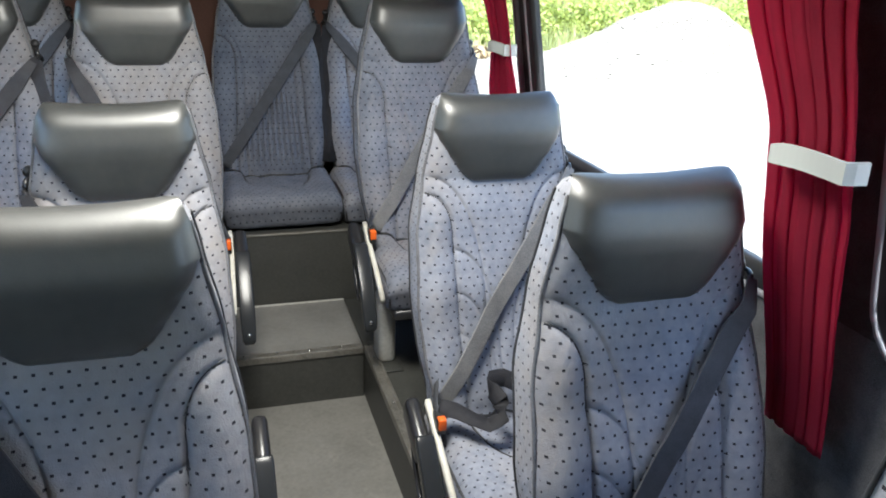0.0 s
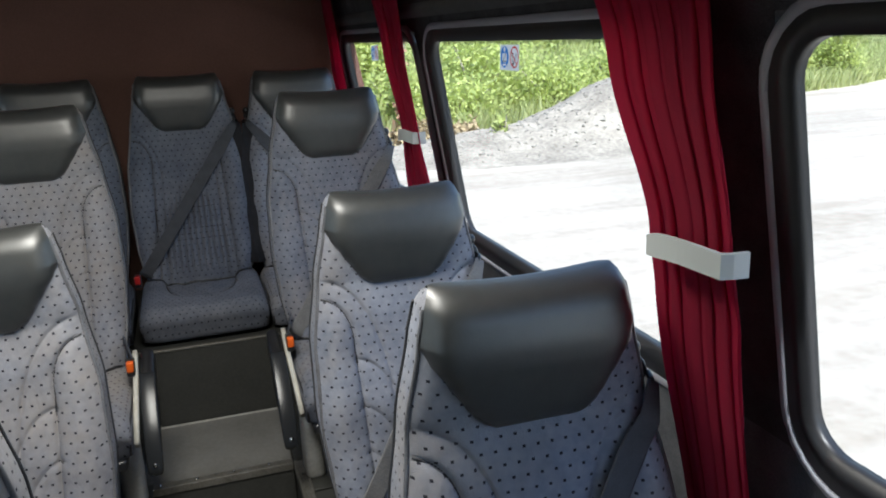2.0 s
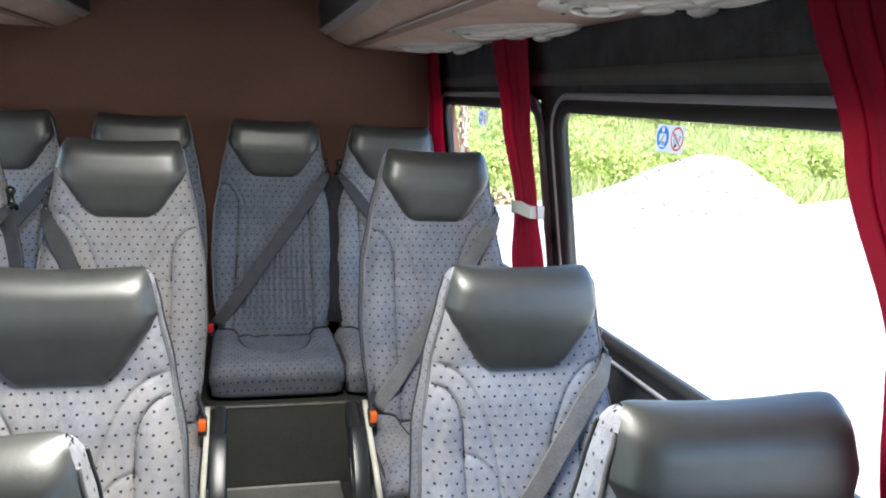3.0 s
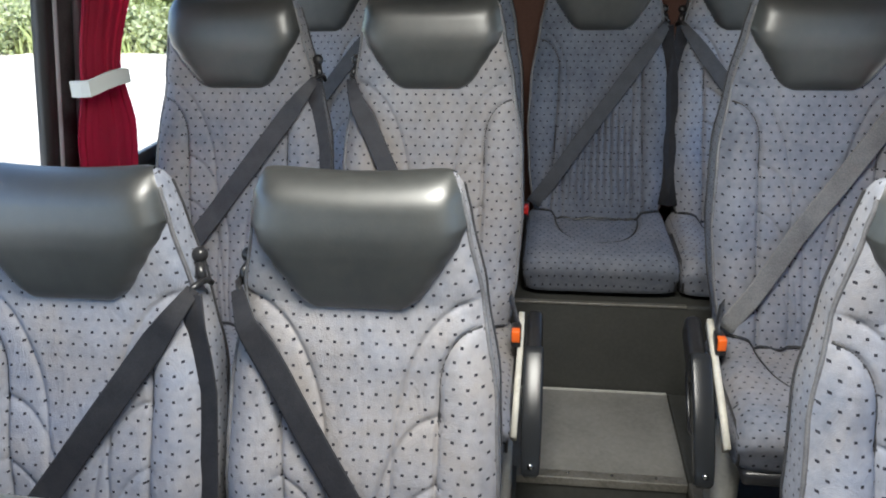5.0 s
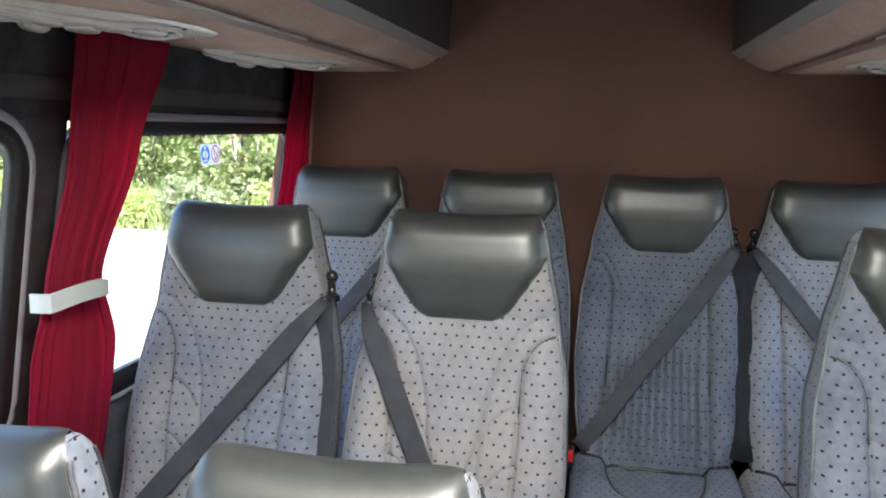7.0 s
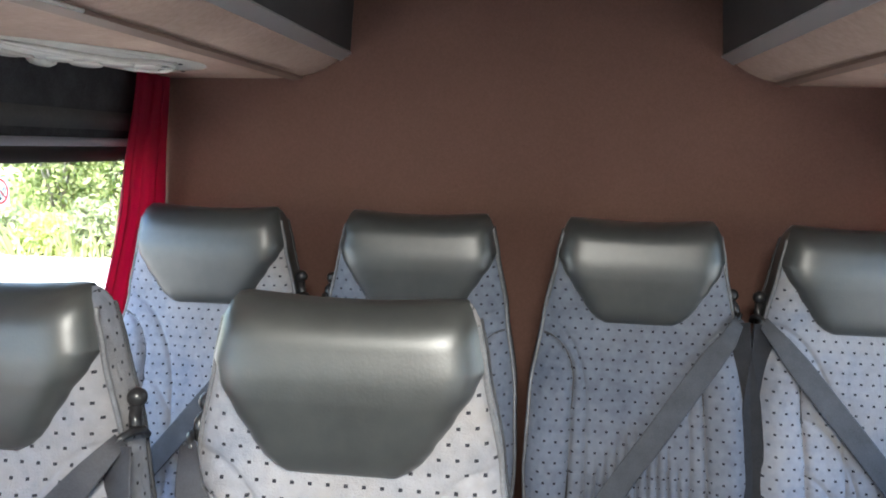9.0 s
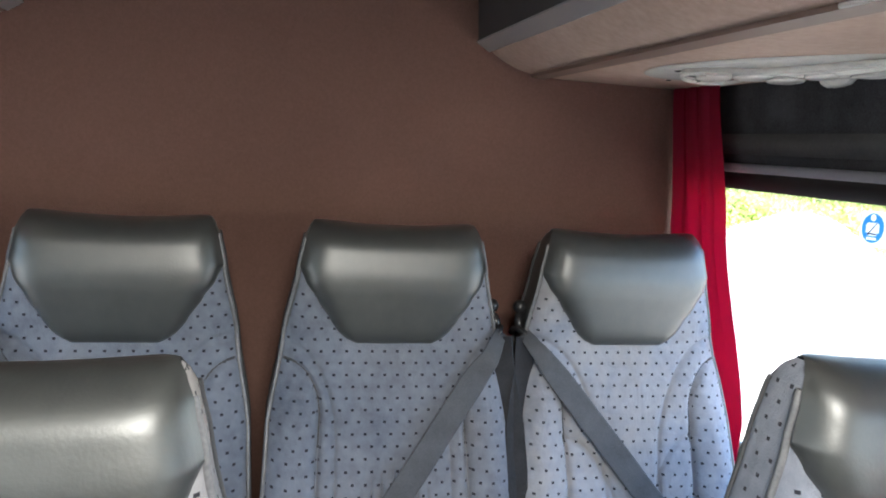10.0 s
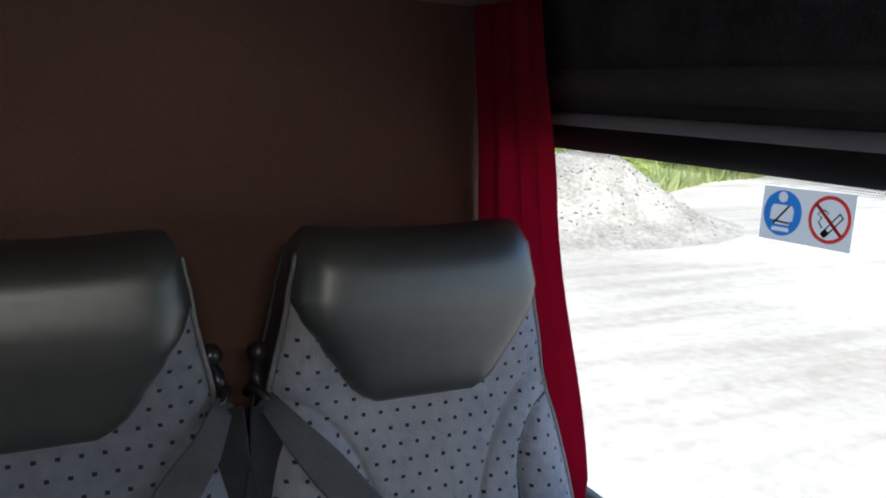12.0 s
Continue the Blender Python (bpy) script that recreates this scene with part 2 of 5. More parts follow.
link(M_GROUND, M_GROUND.node_tree.nodes.new("ShaderNodeTexCoord").outputs["Object"], ruts.inputs[0])
streak = node(M_GROUND, "ShaderNodeTexNoise", Scale=1.0, Detail=7.0, Roughness=0.65)
link(M_GROUND, ruts.outputs[0], streak.inputs["Vector"])
rut_mix = M_GROUND.node_tree.nodes.new("ShaderNodeMixRGB")
rut_mix.blend_type = "MULTIPLY"
rut_mix.inputs[0].default_value = 0.5
rut_ramp = M_GROUND.node_tree.nodes.new("ShaderNodeValToRGB")
rut_ramp.color_ramp.elements[0].position, rut_ramp.color_ramp.elements[1].position = 0.36, 0.62
rut_ramp.color_ramp.elements[0].color, rut_ramp.color_ramp.elements[1].color = (0.5, 0.44, 0.38, 1), (1, 1, 1, 1)
link(M_GROUND, streak.outputs["Fac"], rut_ramp.inputs[0])
ground_base = M_GROUND.node_tree.nodes["Principled BSDF"].inputs["Base Color"]
link(M_GROUND, ground_base.links[0].from_socket, rut_mix.inputs[1])
link(M_GROUND, rut_ramp.outputs[0], rut_mix.inputs[2])
height = M_GROUND.node_tree.nodes.new("ShaderNodeSeparateXYZ")
link(M_GROUND, ruts.inputs[0].links[0].from_socket, height.inputs[0])
turf = node(M_GROUND, "ShaderNodeMapRange")
turf.inputs["From Min"].default_value, turf.inputs["From Max"].default_value = -0.5, -0.3
link(M_GROUND, height.outputs["Z"], turf.inputs["Value"])
turf_mix = M_GROUND.node_tree.nodes.new("ShaderNodeMixRGB")
turf_mix.inputs[2].default_value = (0.27, 0.3, 0.11, 1)
link(M_GROUND, turf.outputs[0], turf_mix.inputs[0])
link(M_GROUND, rut_mix.outputs[0], turf_mix.inputs[1])
link(M_GROUND, turf_mix.outputs[0], ground_base)
M_GRAVEL = material("grey_gravel", (0.3, 0.28, 0.26), 0.95)
varied(M_GRAVEL, 1.5, (0.15, 0.129, 0.106), (0.41, 0.367, 0.305), fine=14.0, bump=0.8, bump_scale=18.0, detail=8.0)
M_STONE = material("pale_stones", (0.4, 0.37, 0.32), 0.9)
varied(M_STONE, 2.0, (0.12, 0.105, 0.085), (0.4, 0.37, 0.32), fine=30.0)
M_LEAF = material("green_leaves", (0.1, 0.17, 0.03), 0.7)
M_GRASS = material("meadow_grass", (0.16, 0.2, 0.04), 0.8)


def leafy(m, low, high):
    b = m.node_tree.nodes["Principled BSDF"]
    geo = m.node_tree.nodes.new("ShaderNodeNewGeometry")
    ramp = m.node_tree.nodes.new("ShaderNodeValToRGB")
    ramp.color_ramp.elements[0].color, ramp.color_ramp.elements[1].color = (*low, 1), (*high, 1)
    link(m, geo.outputs["Random Per Island"], ramp.inputs[0])
    link(m, ramp.outputs[0], b.inputs["Base Color"])


leafy(M_LEAF, (0.12, 0.14, 0.045), (0.34, 0.34, 0.15))
let_light_through(M_LEAF, (0.3, 0.4, 0.1), 0.4)
M_WEED = material("lime_weeds", (0.2, 0.28, 0.05), 0.7)
leafy(M_WEED, (0.34, 0.4, 0.12), (0.58, 0.62, 0.24))
let_light_through(M_WEED, (0.6, 0.66, 0.25), 0.5)
M_STRAW = material("dry_straw", (0.4, 0.3, 0.16), 0.85)
leafy(M_STRAW, (0.26, 0.19, 0.1), (0.5, 0.4, 0.24))
leafy(M_GRASS, (0.3, 0.34, 0.13), (0.52, 0.54, 0.26))
let_light_through(M_GRASS, (0.4, 0.44, 0.14), 0.45)


def glass_material():
    m = bpy.data.materials.new("window_glass")
    m.use_nodes = True
    nodes = m.node_tree.nodes
    nodes.remove(nodes["Principled BSDF"])
    clear = nodes.new("ShaderNodeBsdfTransparent")
    clear.inputs[0].default_value = (0.93, 0.96, 0.95, 1)
    gloss = nodes.new("ShaderNodeBsdfGlossy")
    gloss.inputs["Roughness"].default_value = 0.02
    mix = nodes.new("ShaderNodeMixShader")
    mix.inputs[0].default_value = 0.03
    link(m, clear.outputs[0], mix.inputs[1])
    link(m, gloss.outputs[0], mix.inputs[2])
    link(m, mix.outputs[0], nodes["Material Output"].inputs[0])
    return m


M_GLASS = glass_material()


# ---------------------------------------------------------------- mesh helpers
def mesh_object(name, bm, mat, smooth=True):
    me = bpy.data.meshes.new(name)
    bm.normal_update()
    bm.to_mesh(me)
    bm.free()
    me.materials.append(mat)
    if smooth:
        for poly in me.polygons:
            poly.use_smooth = True
    return new(name, me)


def part(name, bm, mat, parent, label="", smooth=True):
    ob = mesh_object(name, bm, mat, smooth)
    ob.parent = parent
    if label:
        ob["label"] = label
    return ob


def empty(name, m=None):
    ob = new(name)
    ob.empty_display_size = 0.1
    if m is not None:
        ob.matrix_basis = m
    return ob


def box(bm, x0, x1, y0, y1, z0, z1, bevel=0.0, segments=2):
    r = bmesh.ops.create_cube(bm, size=1.0, matrix=Matrix.LocRotScale(((x0 + x1) / 2, (y0 + y1) / 2, (z0 + z1) / 2), None, (x1 - x0, y1 - y0, z1 - z0)))
    if bevel:
        edges = {e for v in r["verts"] for e in v.link_edges}
        bmesh.ops.bevel(bm, geom=list(edges), offset=bevel, segments=segments, profile=0.5, affect="EDGES")


def sheet(bm, grid, close=False):
    """Faces over a grid of points, row by row."""
    rows = [[bm.verts.new(p) for p in row] for row in grid]
    n = len(rows[0])
    for a, b in zip(rows, rows[1:]):
        for i in range(n if close else n - 1):
            j = (i + 1) % n
            bm.faces.new((a[i], a[j], b[j], b[i]))
    return rows


def tube(bm, points, radius, sides=8, flat=1.0):
    """A capped round tube along a line of points."""
    pts = [Vector(p) for p in points]
    rings = []
    up = Vector((0.3, 0.2, 0.9)).normalized()
    for i, p in enumerate(pts):
        d = (pts[min(i + 1, len(pts) - 1)] - pts[max(i - 1, 0)]).normalized()
        a = d.cross(up).normalized()
        b = d.cross(a)
        r = radius[i] if isinstance(radius, (list, tuple)) else radius
        rings.append([p + r * (math.cos(q) * a + flat * math.sin(q) * b) for q in (2 * math.pi * k / sides for k in range(sides))])
    rows = sheet(bm, rings, close=True)
    bm.faces.new(list(reversed(rows[0])))
    bm.faces.new(rows[-1])


def ribbon(bm, points, across, width, thick):
    """A flat strap along points; across: the direction of its width at each point."""
    pts = [Vector(p) for p in points]
    rings = []
    for i, p in enumerate(pts):
        d = (pts[min(i + 1, len(pts) - 1)] - pts[max(i - 1, 0)]).normalized()
        a = Vector(across[i] if isinstance(across, list) else across)
        a = (a - d * a.dot(d)).normalized()
        n = d.cross(a)
        w, h = width / 2, thick / 2
        rings.append([p + a * w * 0.96 + n * h, p + a * w, p + a * w * 0.96 - n * h, p - a * w * 0.96 - n * h, p - a * w, p - a * w * 0.96 + n * h])
    rows = sheet(bm, rings, close=True)
    bm.faces.new(list(reversed(rows[0])))
    bm.faces.new(rows[-1])


def webbing_strip(bm, points, across, width, thick):
    """A woven belt: a strap whose faces carry fine ribs along its length."""
    pts = [Vector(p) for p in points]
    rings = []
    n = 14
    for i, p in enumerate(pts):
        d = (pts[min(i + 1, len(pts) - 1)] - pts[max(i - 1, 0)]).normalized()
        a = Vector(across[i] if isinstance(across, list) else across)
        a = (a - d * a.dot(d)).normalized()
        up = d.cross(a)
        ring = []
        for s in (1, -1):
            for j in range(n + 1):
                q = s * (1 - 2 * j / n)
                edge = 0.35 if j in (0, n) else (1.0 if j % 2 else 0.45)
                ring.append(p + a * ((width[i] if isinstance(width, list) else width) / 2 * q) + up * (s * thick / 2 * edge))
        rings.append(ring)
    rows = sheet(bm, rings, close=True)
    bm.faces.new(list(reversed(rows[0])))
    bm.faces.new(rows[-1])
    bmesh.ops.recalc_face_normals(bm, faces=bm.faces)


def lerp(table, v):
    """Smooth values of a table of (position, value), positions rising."""
    if v <= table[0][0]:
        return table[0][1]
    for (a, fa), (b, fb) in zip(table, table[1:]):
        if v <= b:
            t = (v - a) / (b - a)
            t = t * t * (3 - 2 * t) * 0.5 + t * 0.5
            return fa + (fb - fa) * t
    return table[-1][1]


def rounded_loop(y0, y1, z0, z1, r, n=6):
    pts = []
    for cy, cz, a0 in ((y1 - r, z1 - r, 0), (y0 + r, z1 - r, 90), (y0 + r, z0 + r, 180), (y1 - r, z0 + r, 270)):
        for k in range(n + 1):
            a = radians(a0 + 90 * k / n)
            pts.append((cy + r * math.cos(a), cz + r * math.sin(a)))
    return pts


# ---------------------------------------------------------------- plan
WIN_TOP, WIN_BOTTOM = 1.527, 0.98
BACK_Y = 3.585
FRONT_Y = -2.6
Z_LOW, Z_MID, Z_PLATFORM = 0.072, 0.258, 0.542
Y_MID, Y_PLATFORM = 2.39, 2.80
AISLE_L, AISLE_R = 0.0, 0.452
CEIL_Z = 2.02


def wall_x(z):
    """Inner face of the side wall, leaning in towards the roof."""
    return lerp(((0.0, 1.04), (0.9, 1.03), (1.2, 0.988), (1.53, 0.935), (1.72, 0.905), (2.1, 0.82)), z)


def wall_block(bm, side, y0, y1, z0, z1, thick=0.026):
    n = max(2, int((z1 - z0) / 0.12) + 1)
    zs = [z0 + (z1 - z0) * k / (n - 1) for k in range(n)]
    ring = [(wall_x(z), z) for z in zs] + [(wall_x(z) + thick, z) for z in reversed(zs)]
    a = [bm.verts.new((side * x, y0, z)) for x, z in ring]
    b = [bm.verts.new((side * x, y1, z)) for x, z in ring]
    for i in range(len(ring)):
        j = (i + 1) % len(ring)
        bm.faces.new((a[i], a[j], b[j], b[i]) if side < 0 else (a[j], a[i], b[i], b[j]))
    bm.faces.new(a)
    bm.faces.new(b)
    bmesh.ops.recalc_face_normals(bm, faces=bm.faces)


WINDOWS = [(2.476, 3.535), (1.09, 2.304), (-0.32, 0.882)]


def side_wall(name, side):
    bm = bmesh.new()
    wall_block(bm, side, FRONT_Y, BACK_Y, WIN_TOP + 0.03, CEIL_Z + 0.04)
    edges = [BACK_Y]
    for y0, y1 in WINDOWS:
        edges += [y1 + 0.03, y0 - 0.03]
    edges.append(FRONT_Y)
    for y1, y0 in zip(edges[::2], edges[1::2]):
        wall_block(bm, side, y0, y1, WIN_BOTTOM - 0.03, WIN_TOP + 0.03)
    wall = tagged(mesh_object(name, bm, M_WALL, smooth=False), "dark grey felt-lined side wall of a minibus", "wall", kind="structure")
    bm = bmesh.new()
    wall_block(bm, side, FRONT_Y, BACK_Y, -0.1, WIN_BOTTOM - 0.03)
    part("lower_lining", bm, M_LINING, wall, "grey felt lining below the windows", smooth=False)
    return wall


def window(name, side, y0, y1):
    ob = tagged(empty(name), "side window with black rubber frame and grey seal", "window", kind="structure")
    inner = rounded_loop(y0, y1, WIN_BOTTOM, WIN_TOP, 0.055)
    outer = rounded_loop(y0 - 0.032, y1 + 0.032, WIN_BOTTOM - 0.05, WIN_TOP + 0.034, 0.1)
    bm = bmesh.new()
    wide = rounded_loop(y0 - 0.024, y1 + 0.024, WIN_BOTTOM - 0.024, WIN_TOP + 0.024, 0.075)
    loops = [(wide, 0.03), (wide, 0.016), (inner, 0.016), (inner, -0.004), (outer, -0.012), (outer, 0.02)]
    sheet(bm, [[(side * (wall_x(z) + off), y, z) for y, z in loop] for loop, off in loops], close=True)
    bmesh.ops.recalc_face_normals(bm, faces=bm.faces)
    part("window_frame", bm, M_RUBBER, ob)
    bm = bmesh.new()
    loop = rounded_loop(y0 - 0.040, y1 + 0.040, WIN_BOTTOM - 0.058, WIN_TOP + 0.041, 0.105)
    pts = [(side * (wall_x(z) - 0.006), y, z) for y, z in loop]
    tube(bm, pts + pts[:2], 0.010, 8)
    part("seal", bm, M_SEAL, ob, "grey ribbed edge seal")
    bm = bmesh.new()
    n = 8
    sheet(bm, [[(side * (wall_x(z) + 0.012), y, z) for y in (y0 - 0.02, y1 + 0.02)] for z in (WIN_BOTTOM - 0.02 + (WIN_TOP - WIN_BOTTOM + 0.04) * k / n for k in range(n + 1))])
    pane_mesh = bm
    bm = bmesh.new()
    for i, (r, size) in enumerate(((0.0016, 0.0021), (0.0042, 0.0018), (0.0066, 0.0014), (0.0088, 0.0010))):
        z = WIN_TOP - r
        x = side * (wall_x(z) + 0.010)
        y = y0 + 0.05 + (0.0016 if i % 2 else 0.0)
        while y < y1 - 0.05:
            bm.faces.new([bm.verts.new((x, y + dy, z + dz)) for dy, dz in ((-size / 2, -size / 2), (size / 2, -size / 2), (size / 2, size / 2), (-size / 2, size / 2))])
            y += 0.0032
    part("dotted_border", bm, M_RUBBER, ob, "black dotted border printed on the glass", smooth=False)
    bm = pane_mesh
    pane = part("pane", bm, M_GLASS, ob, "clear window glass")
    pane.visible_shadow = False
    return ob


# ---------------------------------------------------------------- the cabin
side_wall("wall_right", 1)
side_wall("wall_left", -1)
for i, (wy0, wy1) in enumerate(WINDOWS):
    window(f"window_{i + 1}", 1, wy0, wy1)
    window(f"window_{i + 4}", -1, wy0, wy1)

bm = bmesh.new()
outline = [(wall_x(z) + 0.055, z) for z in (-0.1, 0.3, 0.6, 0.9, 1.1, 1.3, 1.53, 1.72, 1.9, 2.06)]
outline += [(-x, z) for x, z in reversed(outline)]
ends = [[bm.verts.new((x, y, z)) for x, z in outline] for y in (BACK_Y, BACK_Y + 0.06)]
for k in range(len(outline)):
    j = (k + 1) % len(outline)
    bm.faces.new((ends[0][k], ends[0][j], ends[1][j], ends[1][k]))
bm.faces.new(ends[0])
bm.faces.new(ends[1])
bmesh.ops.recalc_face_normals(bm, faces=bm.faces)
tagged(mesh_object("wall_rear", bm, M_BROWN, False), "rear wall lined with brown carpet", "wall", kind="structure")
# Front end is unseen; its opening is kept small to dim the seat fronts.
bm = bmesh.new()
box(bm, -1.12, 1.12, FRONT_Y - 0.06, FRONT_Y, -0.1, 1.2)
box(bm, -1.12, 1.12, FRONT_Y - 0.06, FRONT_Y, 1.55, 2.1)
box(bm, -1.12, -0.75, FRONT_Y - 0.06, FRONT_Y, 1.2, 1.55)
box(bm, 0.75, 1.12, FRONT_Y - 0.06, FRONT_Y, 1.2, 1.55)
tagged(mesh_object("wall_front", bm, M_WALL, False), "plain dark wall round the windscreen opening", "wall", kind="structure")
bm = bmesh.new()
# Unseen opening for the added lamp; its opaque lid keeps the sun out.
LAMP_OPENING = (-0.16, 0.36, 1.05, 1.65)
box(bm, -1.0, LAMP_OPENING[0], FRONT_Y, BACK_Y, CEIL_Z, CEIL_Z + 0.05)
box(bm, LAMP_OPENING[1], 1.0, FRONT_Y, BACK_Y, CEIL_Z, CEIL_Z + 0.05)
box(bm, LAMP_OPENING[0], LAMP_OPENING[1], FRONT_Y, LAMP_OPENING[2], CEIL_Z, CEIL_Z + 0.05)
box(bm, LAMP_OPENING[0], LAMP_OPENING[1], LAMP_OPENING[3], BACK_Y, CEIL_Z, CEIL_Z + 0.05)
for lid in ((LAMP_OPENING[0] - 0.05, LAMP_OPENING[1] + 0.05, LAMP_OPENING[2] - 0.05, LAMP_OPENING[3] + 0.05, CEIL_Z + 0.09, CEIL_Z + 0.11), (LAMP_OPENING[0] - 0.05, LAMP_OPENING[0] - 0.03, LAMP_OPENING[2] - 0.03, LAMP_OPENING[3] + 0.03, CEIL_Z + 0.05, CEIL_Z + 0.09), (LAMP_OPENING[1] + 0.03, LAMP_OPENING[1] + 0.05, LAMP_OPENING[2] - 0.03, LAMP_OPENING[3] + 0.03, CEIL_Z + 0.05, CEIL_Z + 0.09), (LAMP_OPENING[0] - 0.05, LAMP_OPENING[1] + 0.05, LAMP_OPENING[2] - 0.05, LAMP_OPENING[2] - 0.03, CEIL_Z + 0.05, CEIL_Z + 0.09), (LAMP_OPENING[0] - 0.05, LAMP_OPENING[1] + 0.05, LAMP_OPENING[3] + 0.03, LAMP_OPENING[3] + 0.05, CEIL_Z + 0.05, CEIL_Z + 0.09)):
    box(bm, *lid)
tagged(mesh_object("ceiling", bm, M_CEIL, False), "lined minibus ceiling with an added lidded lamp opening", "ceiling", kind="structure")

bm = bmesh.new()
box(bm, AISLE_L, AISLE_R, FRONT_Y, Y_MID, -0.1, Z_LOW)
tagged(mesh_object("floor", bm, M_FLOOR, False), "worn grey vinyl aisle floor", "floor", kind="structure")
bm = bmesh.new()
box(bm, -1.1, AISLE_L, FRONT_Y, Y_PLATFORM, -0.1, Z_MID, 0.006)
tagged(mesh_object("floor_plinth_left", bm, M_RISER, False), "raised dark floor under the paired seats", "floor", kind="structure")
bm = bmesh.new()
box(bm, AISLE_R, 1.1, FRONT_Y, Y_PLATFORM, -0.1, Z_MID, 0.006)
tagged(mesh_object("floor_plinth_right", bm, M_RISER, False), "raised dark floor under the single seats", "floor", kind="structure")
bm = bmesh.new()
box(bm, AISLE_L + 0.002, AISLE_R - 0.002, Y_MID, Y_PLATFORM, -0.1, Z_MID + 0.003, 0.004)
step = tagged(mesh_object("step", bm, M_FLOOR, False), "worn grey vinyl step in the aisle", "step", kind="structure")
bm = bmesh.new()
box(bm, AISLE_L + 0.004, AISLE_R - 0.004, Y_MID - 0.006, Y_MID - 0.002, Z_LOW, Z_MID - 0.02)
part("riser", bm, M_RISER, step, smooth=False)
bm = bmesh.new()
box(bm, AISLE_L + 0.004, AISLE_R - 0.004, Y_MID - 0.012, Y_MID + 0.02, Z_MID - 0.018, Z_MID + 0.007, 0.003)
part("nosing", bm, M_EDGE, step, "scuffed metal edge strip", smooth=False)
for k in range(4):
    bm = bmesh.new()
    bmesh.ops.create_uvsphere(bm, u_segments=8, v_segments=5, radius=0.0045, matrix=pose(AISLE_L + 0.05 + 0.108 * k, Y_MID + 0.006, Z_MID + 0.0065))
    part("screw", bm, M_CHROME, step)
bm = bmesh.new()
box(bm, AISLE_L + 0.004, AISLE_R - 0.004, Y_PLATFORM - 0.014, Y_PLATFORM - 0.0095, Z_MID + 0.002, Z_MID + 0.009, 0.0015)
part("bead", bm, M_LEG, step, "pale sealing bead at the riser", smooth=False)
bm = bmesh.new()
box(bm, -1.1, 1.1, Y_PLATFORM, BACK_Y, -0.1, Z_PLATFORM, 0.006)
plat = tagged(mesh_object("platform", bm, M_RISER, False), "raised dark vinyl platform under the rear seats", "platform", kind="structure")
bm = bmesh.new()
box(bm, AISLE_L - 0.03, AISLE_R + 0.03, Y_PLATFORM - 0.004, Y_PLATFORM + 0.012, Z_PLATFORM - 0.005, Z_PLATFORM + 0.003, 0.002)
part("nosing", bm, M_EDGE, plat, "thin worn metal edge strip", smooth=False)
bm = bmesh.new()
box(bm, AISLE_R - 0.004, AISLE_R + 0.006, FRONT_Y + 0.1, Y_MID - 0.01, Z_MID - 0.012, Z_MID + 0.014, 0.003)
box(bm, AISLE_R + 0.004, AISLE_R + 0.024, FRONT_Y + 0.1, Y_MID - 0.01, Z_MID - 0.012, Z_MID + 0.010, 0.002)
box(bm, AISLE_R + 0.022, AISLE_R + 0.032, FRONT_Y + 0.1, Y_MID - 0.01, Z_MID - 0.012, Z_MID + 0.014, 0.003)
rail = tagged(mesh_object("trim", bm, M_EDGE, False), "dark metal rail along the aisle edge", "trim", kind="structure")
for k in range(7):
    bm = bmesh.new()
    bmesh.ops.create_uvsphere(bm, u_segments=8, v_segments=5, radius=0.004, matrix=pose(AISLE_R + 0.013, 0.55 + 0.29 * k, Z_MID + 0.012))
    part("screw", bm, M_CHROME, rail)


for side in (1, -1):
    bm = bmesh.new()
    prof = [(wall_x(z) - 0.004 - 0.012 * math.sin(math.pi * k / 8), z) for k, z in enumerate(1.595 + 0.04 * k / 8 for k in range(9))]
    sheet(bm, [[(side * x, y, z) for y in (FRONT_Y + 0.01, BACK_Y - 0.005)] for x, z in prof])
    bmesh.ops.recalc_face_normals(bm, faces=bm.faces)
    tagged(mesh_object("trim", bm, M_TRIM), "dark padded moulding above the windows", "trim", kind="structure")


def console_point(side, yc, u, v):
    """A point of the white moulding under the rack: a smooth leaf at the rear that runs forward into long ridges."""
    half = 0.115 * max(0.0, 1 - abs(v) ** 2.6) ** 0.5 * (0.62 + 0.38 * min(1.0, (v + 1) / 0.9)) + 0.002
    mid = 0.745 + 0.10 * max(0.0, (0.5 - v) / 1.5) ** 1.3 - 0.012 * max(0.0, v) ** 2
    body = (1 - u * u) ** 0.5 * max(0.0, 1 - v * v) ** 0.4
    ridges = 0.011 * abs(math.sin(u * 7.5 - v * 1.2)) ** 0.7 * max(0.0, min(1.0, (0.15 - v) / 0.35)) * max(0.0, 1 - abs(v)) ** 0.35 * body
    return side * (mid + half * u), yc - 0.185 + 0.275 * v, 1.7265 - 0.009 * body - ridges


def turned(profile, centre, axis, flutes=0, n=28):
    """A round piece: (radius, height along the axis) turned about the axis, with a fluted rim if wanted."""
    b = bmesh.new()
    axis = Vector(axis).normalized()
    p = axis.cross(Vector((1, 0, 0))).normalized()
    q = axis.cross(p)
    rings = []
    for r, h in profile:
        ring = []
        for k in range(n):
            a = 2 * math.pi * k / n
            rr = r * (1 + (0.07 * math.cos(flutes * a) if flutes else 0.0))
            ring.append(Vector(centre) + axis * h + (p * math.cos(a) + q * math.sin(a)) * rr)
        rings.append(ring)
    sheet(b, rings, close=True)
    bmesh.ops.recalc_face_normals(b, faces=b.faces)
    return b


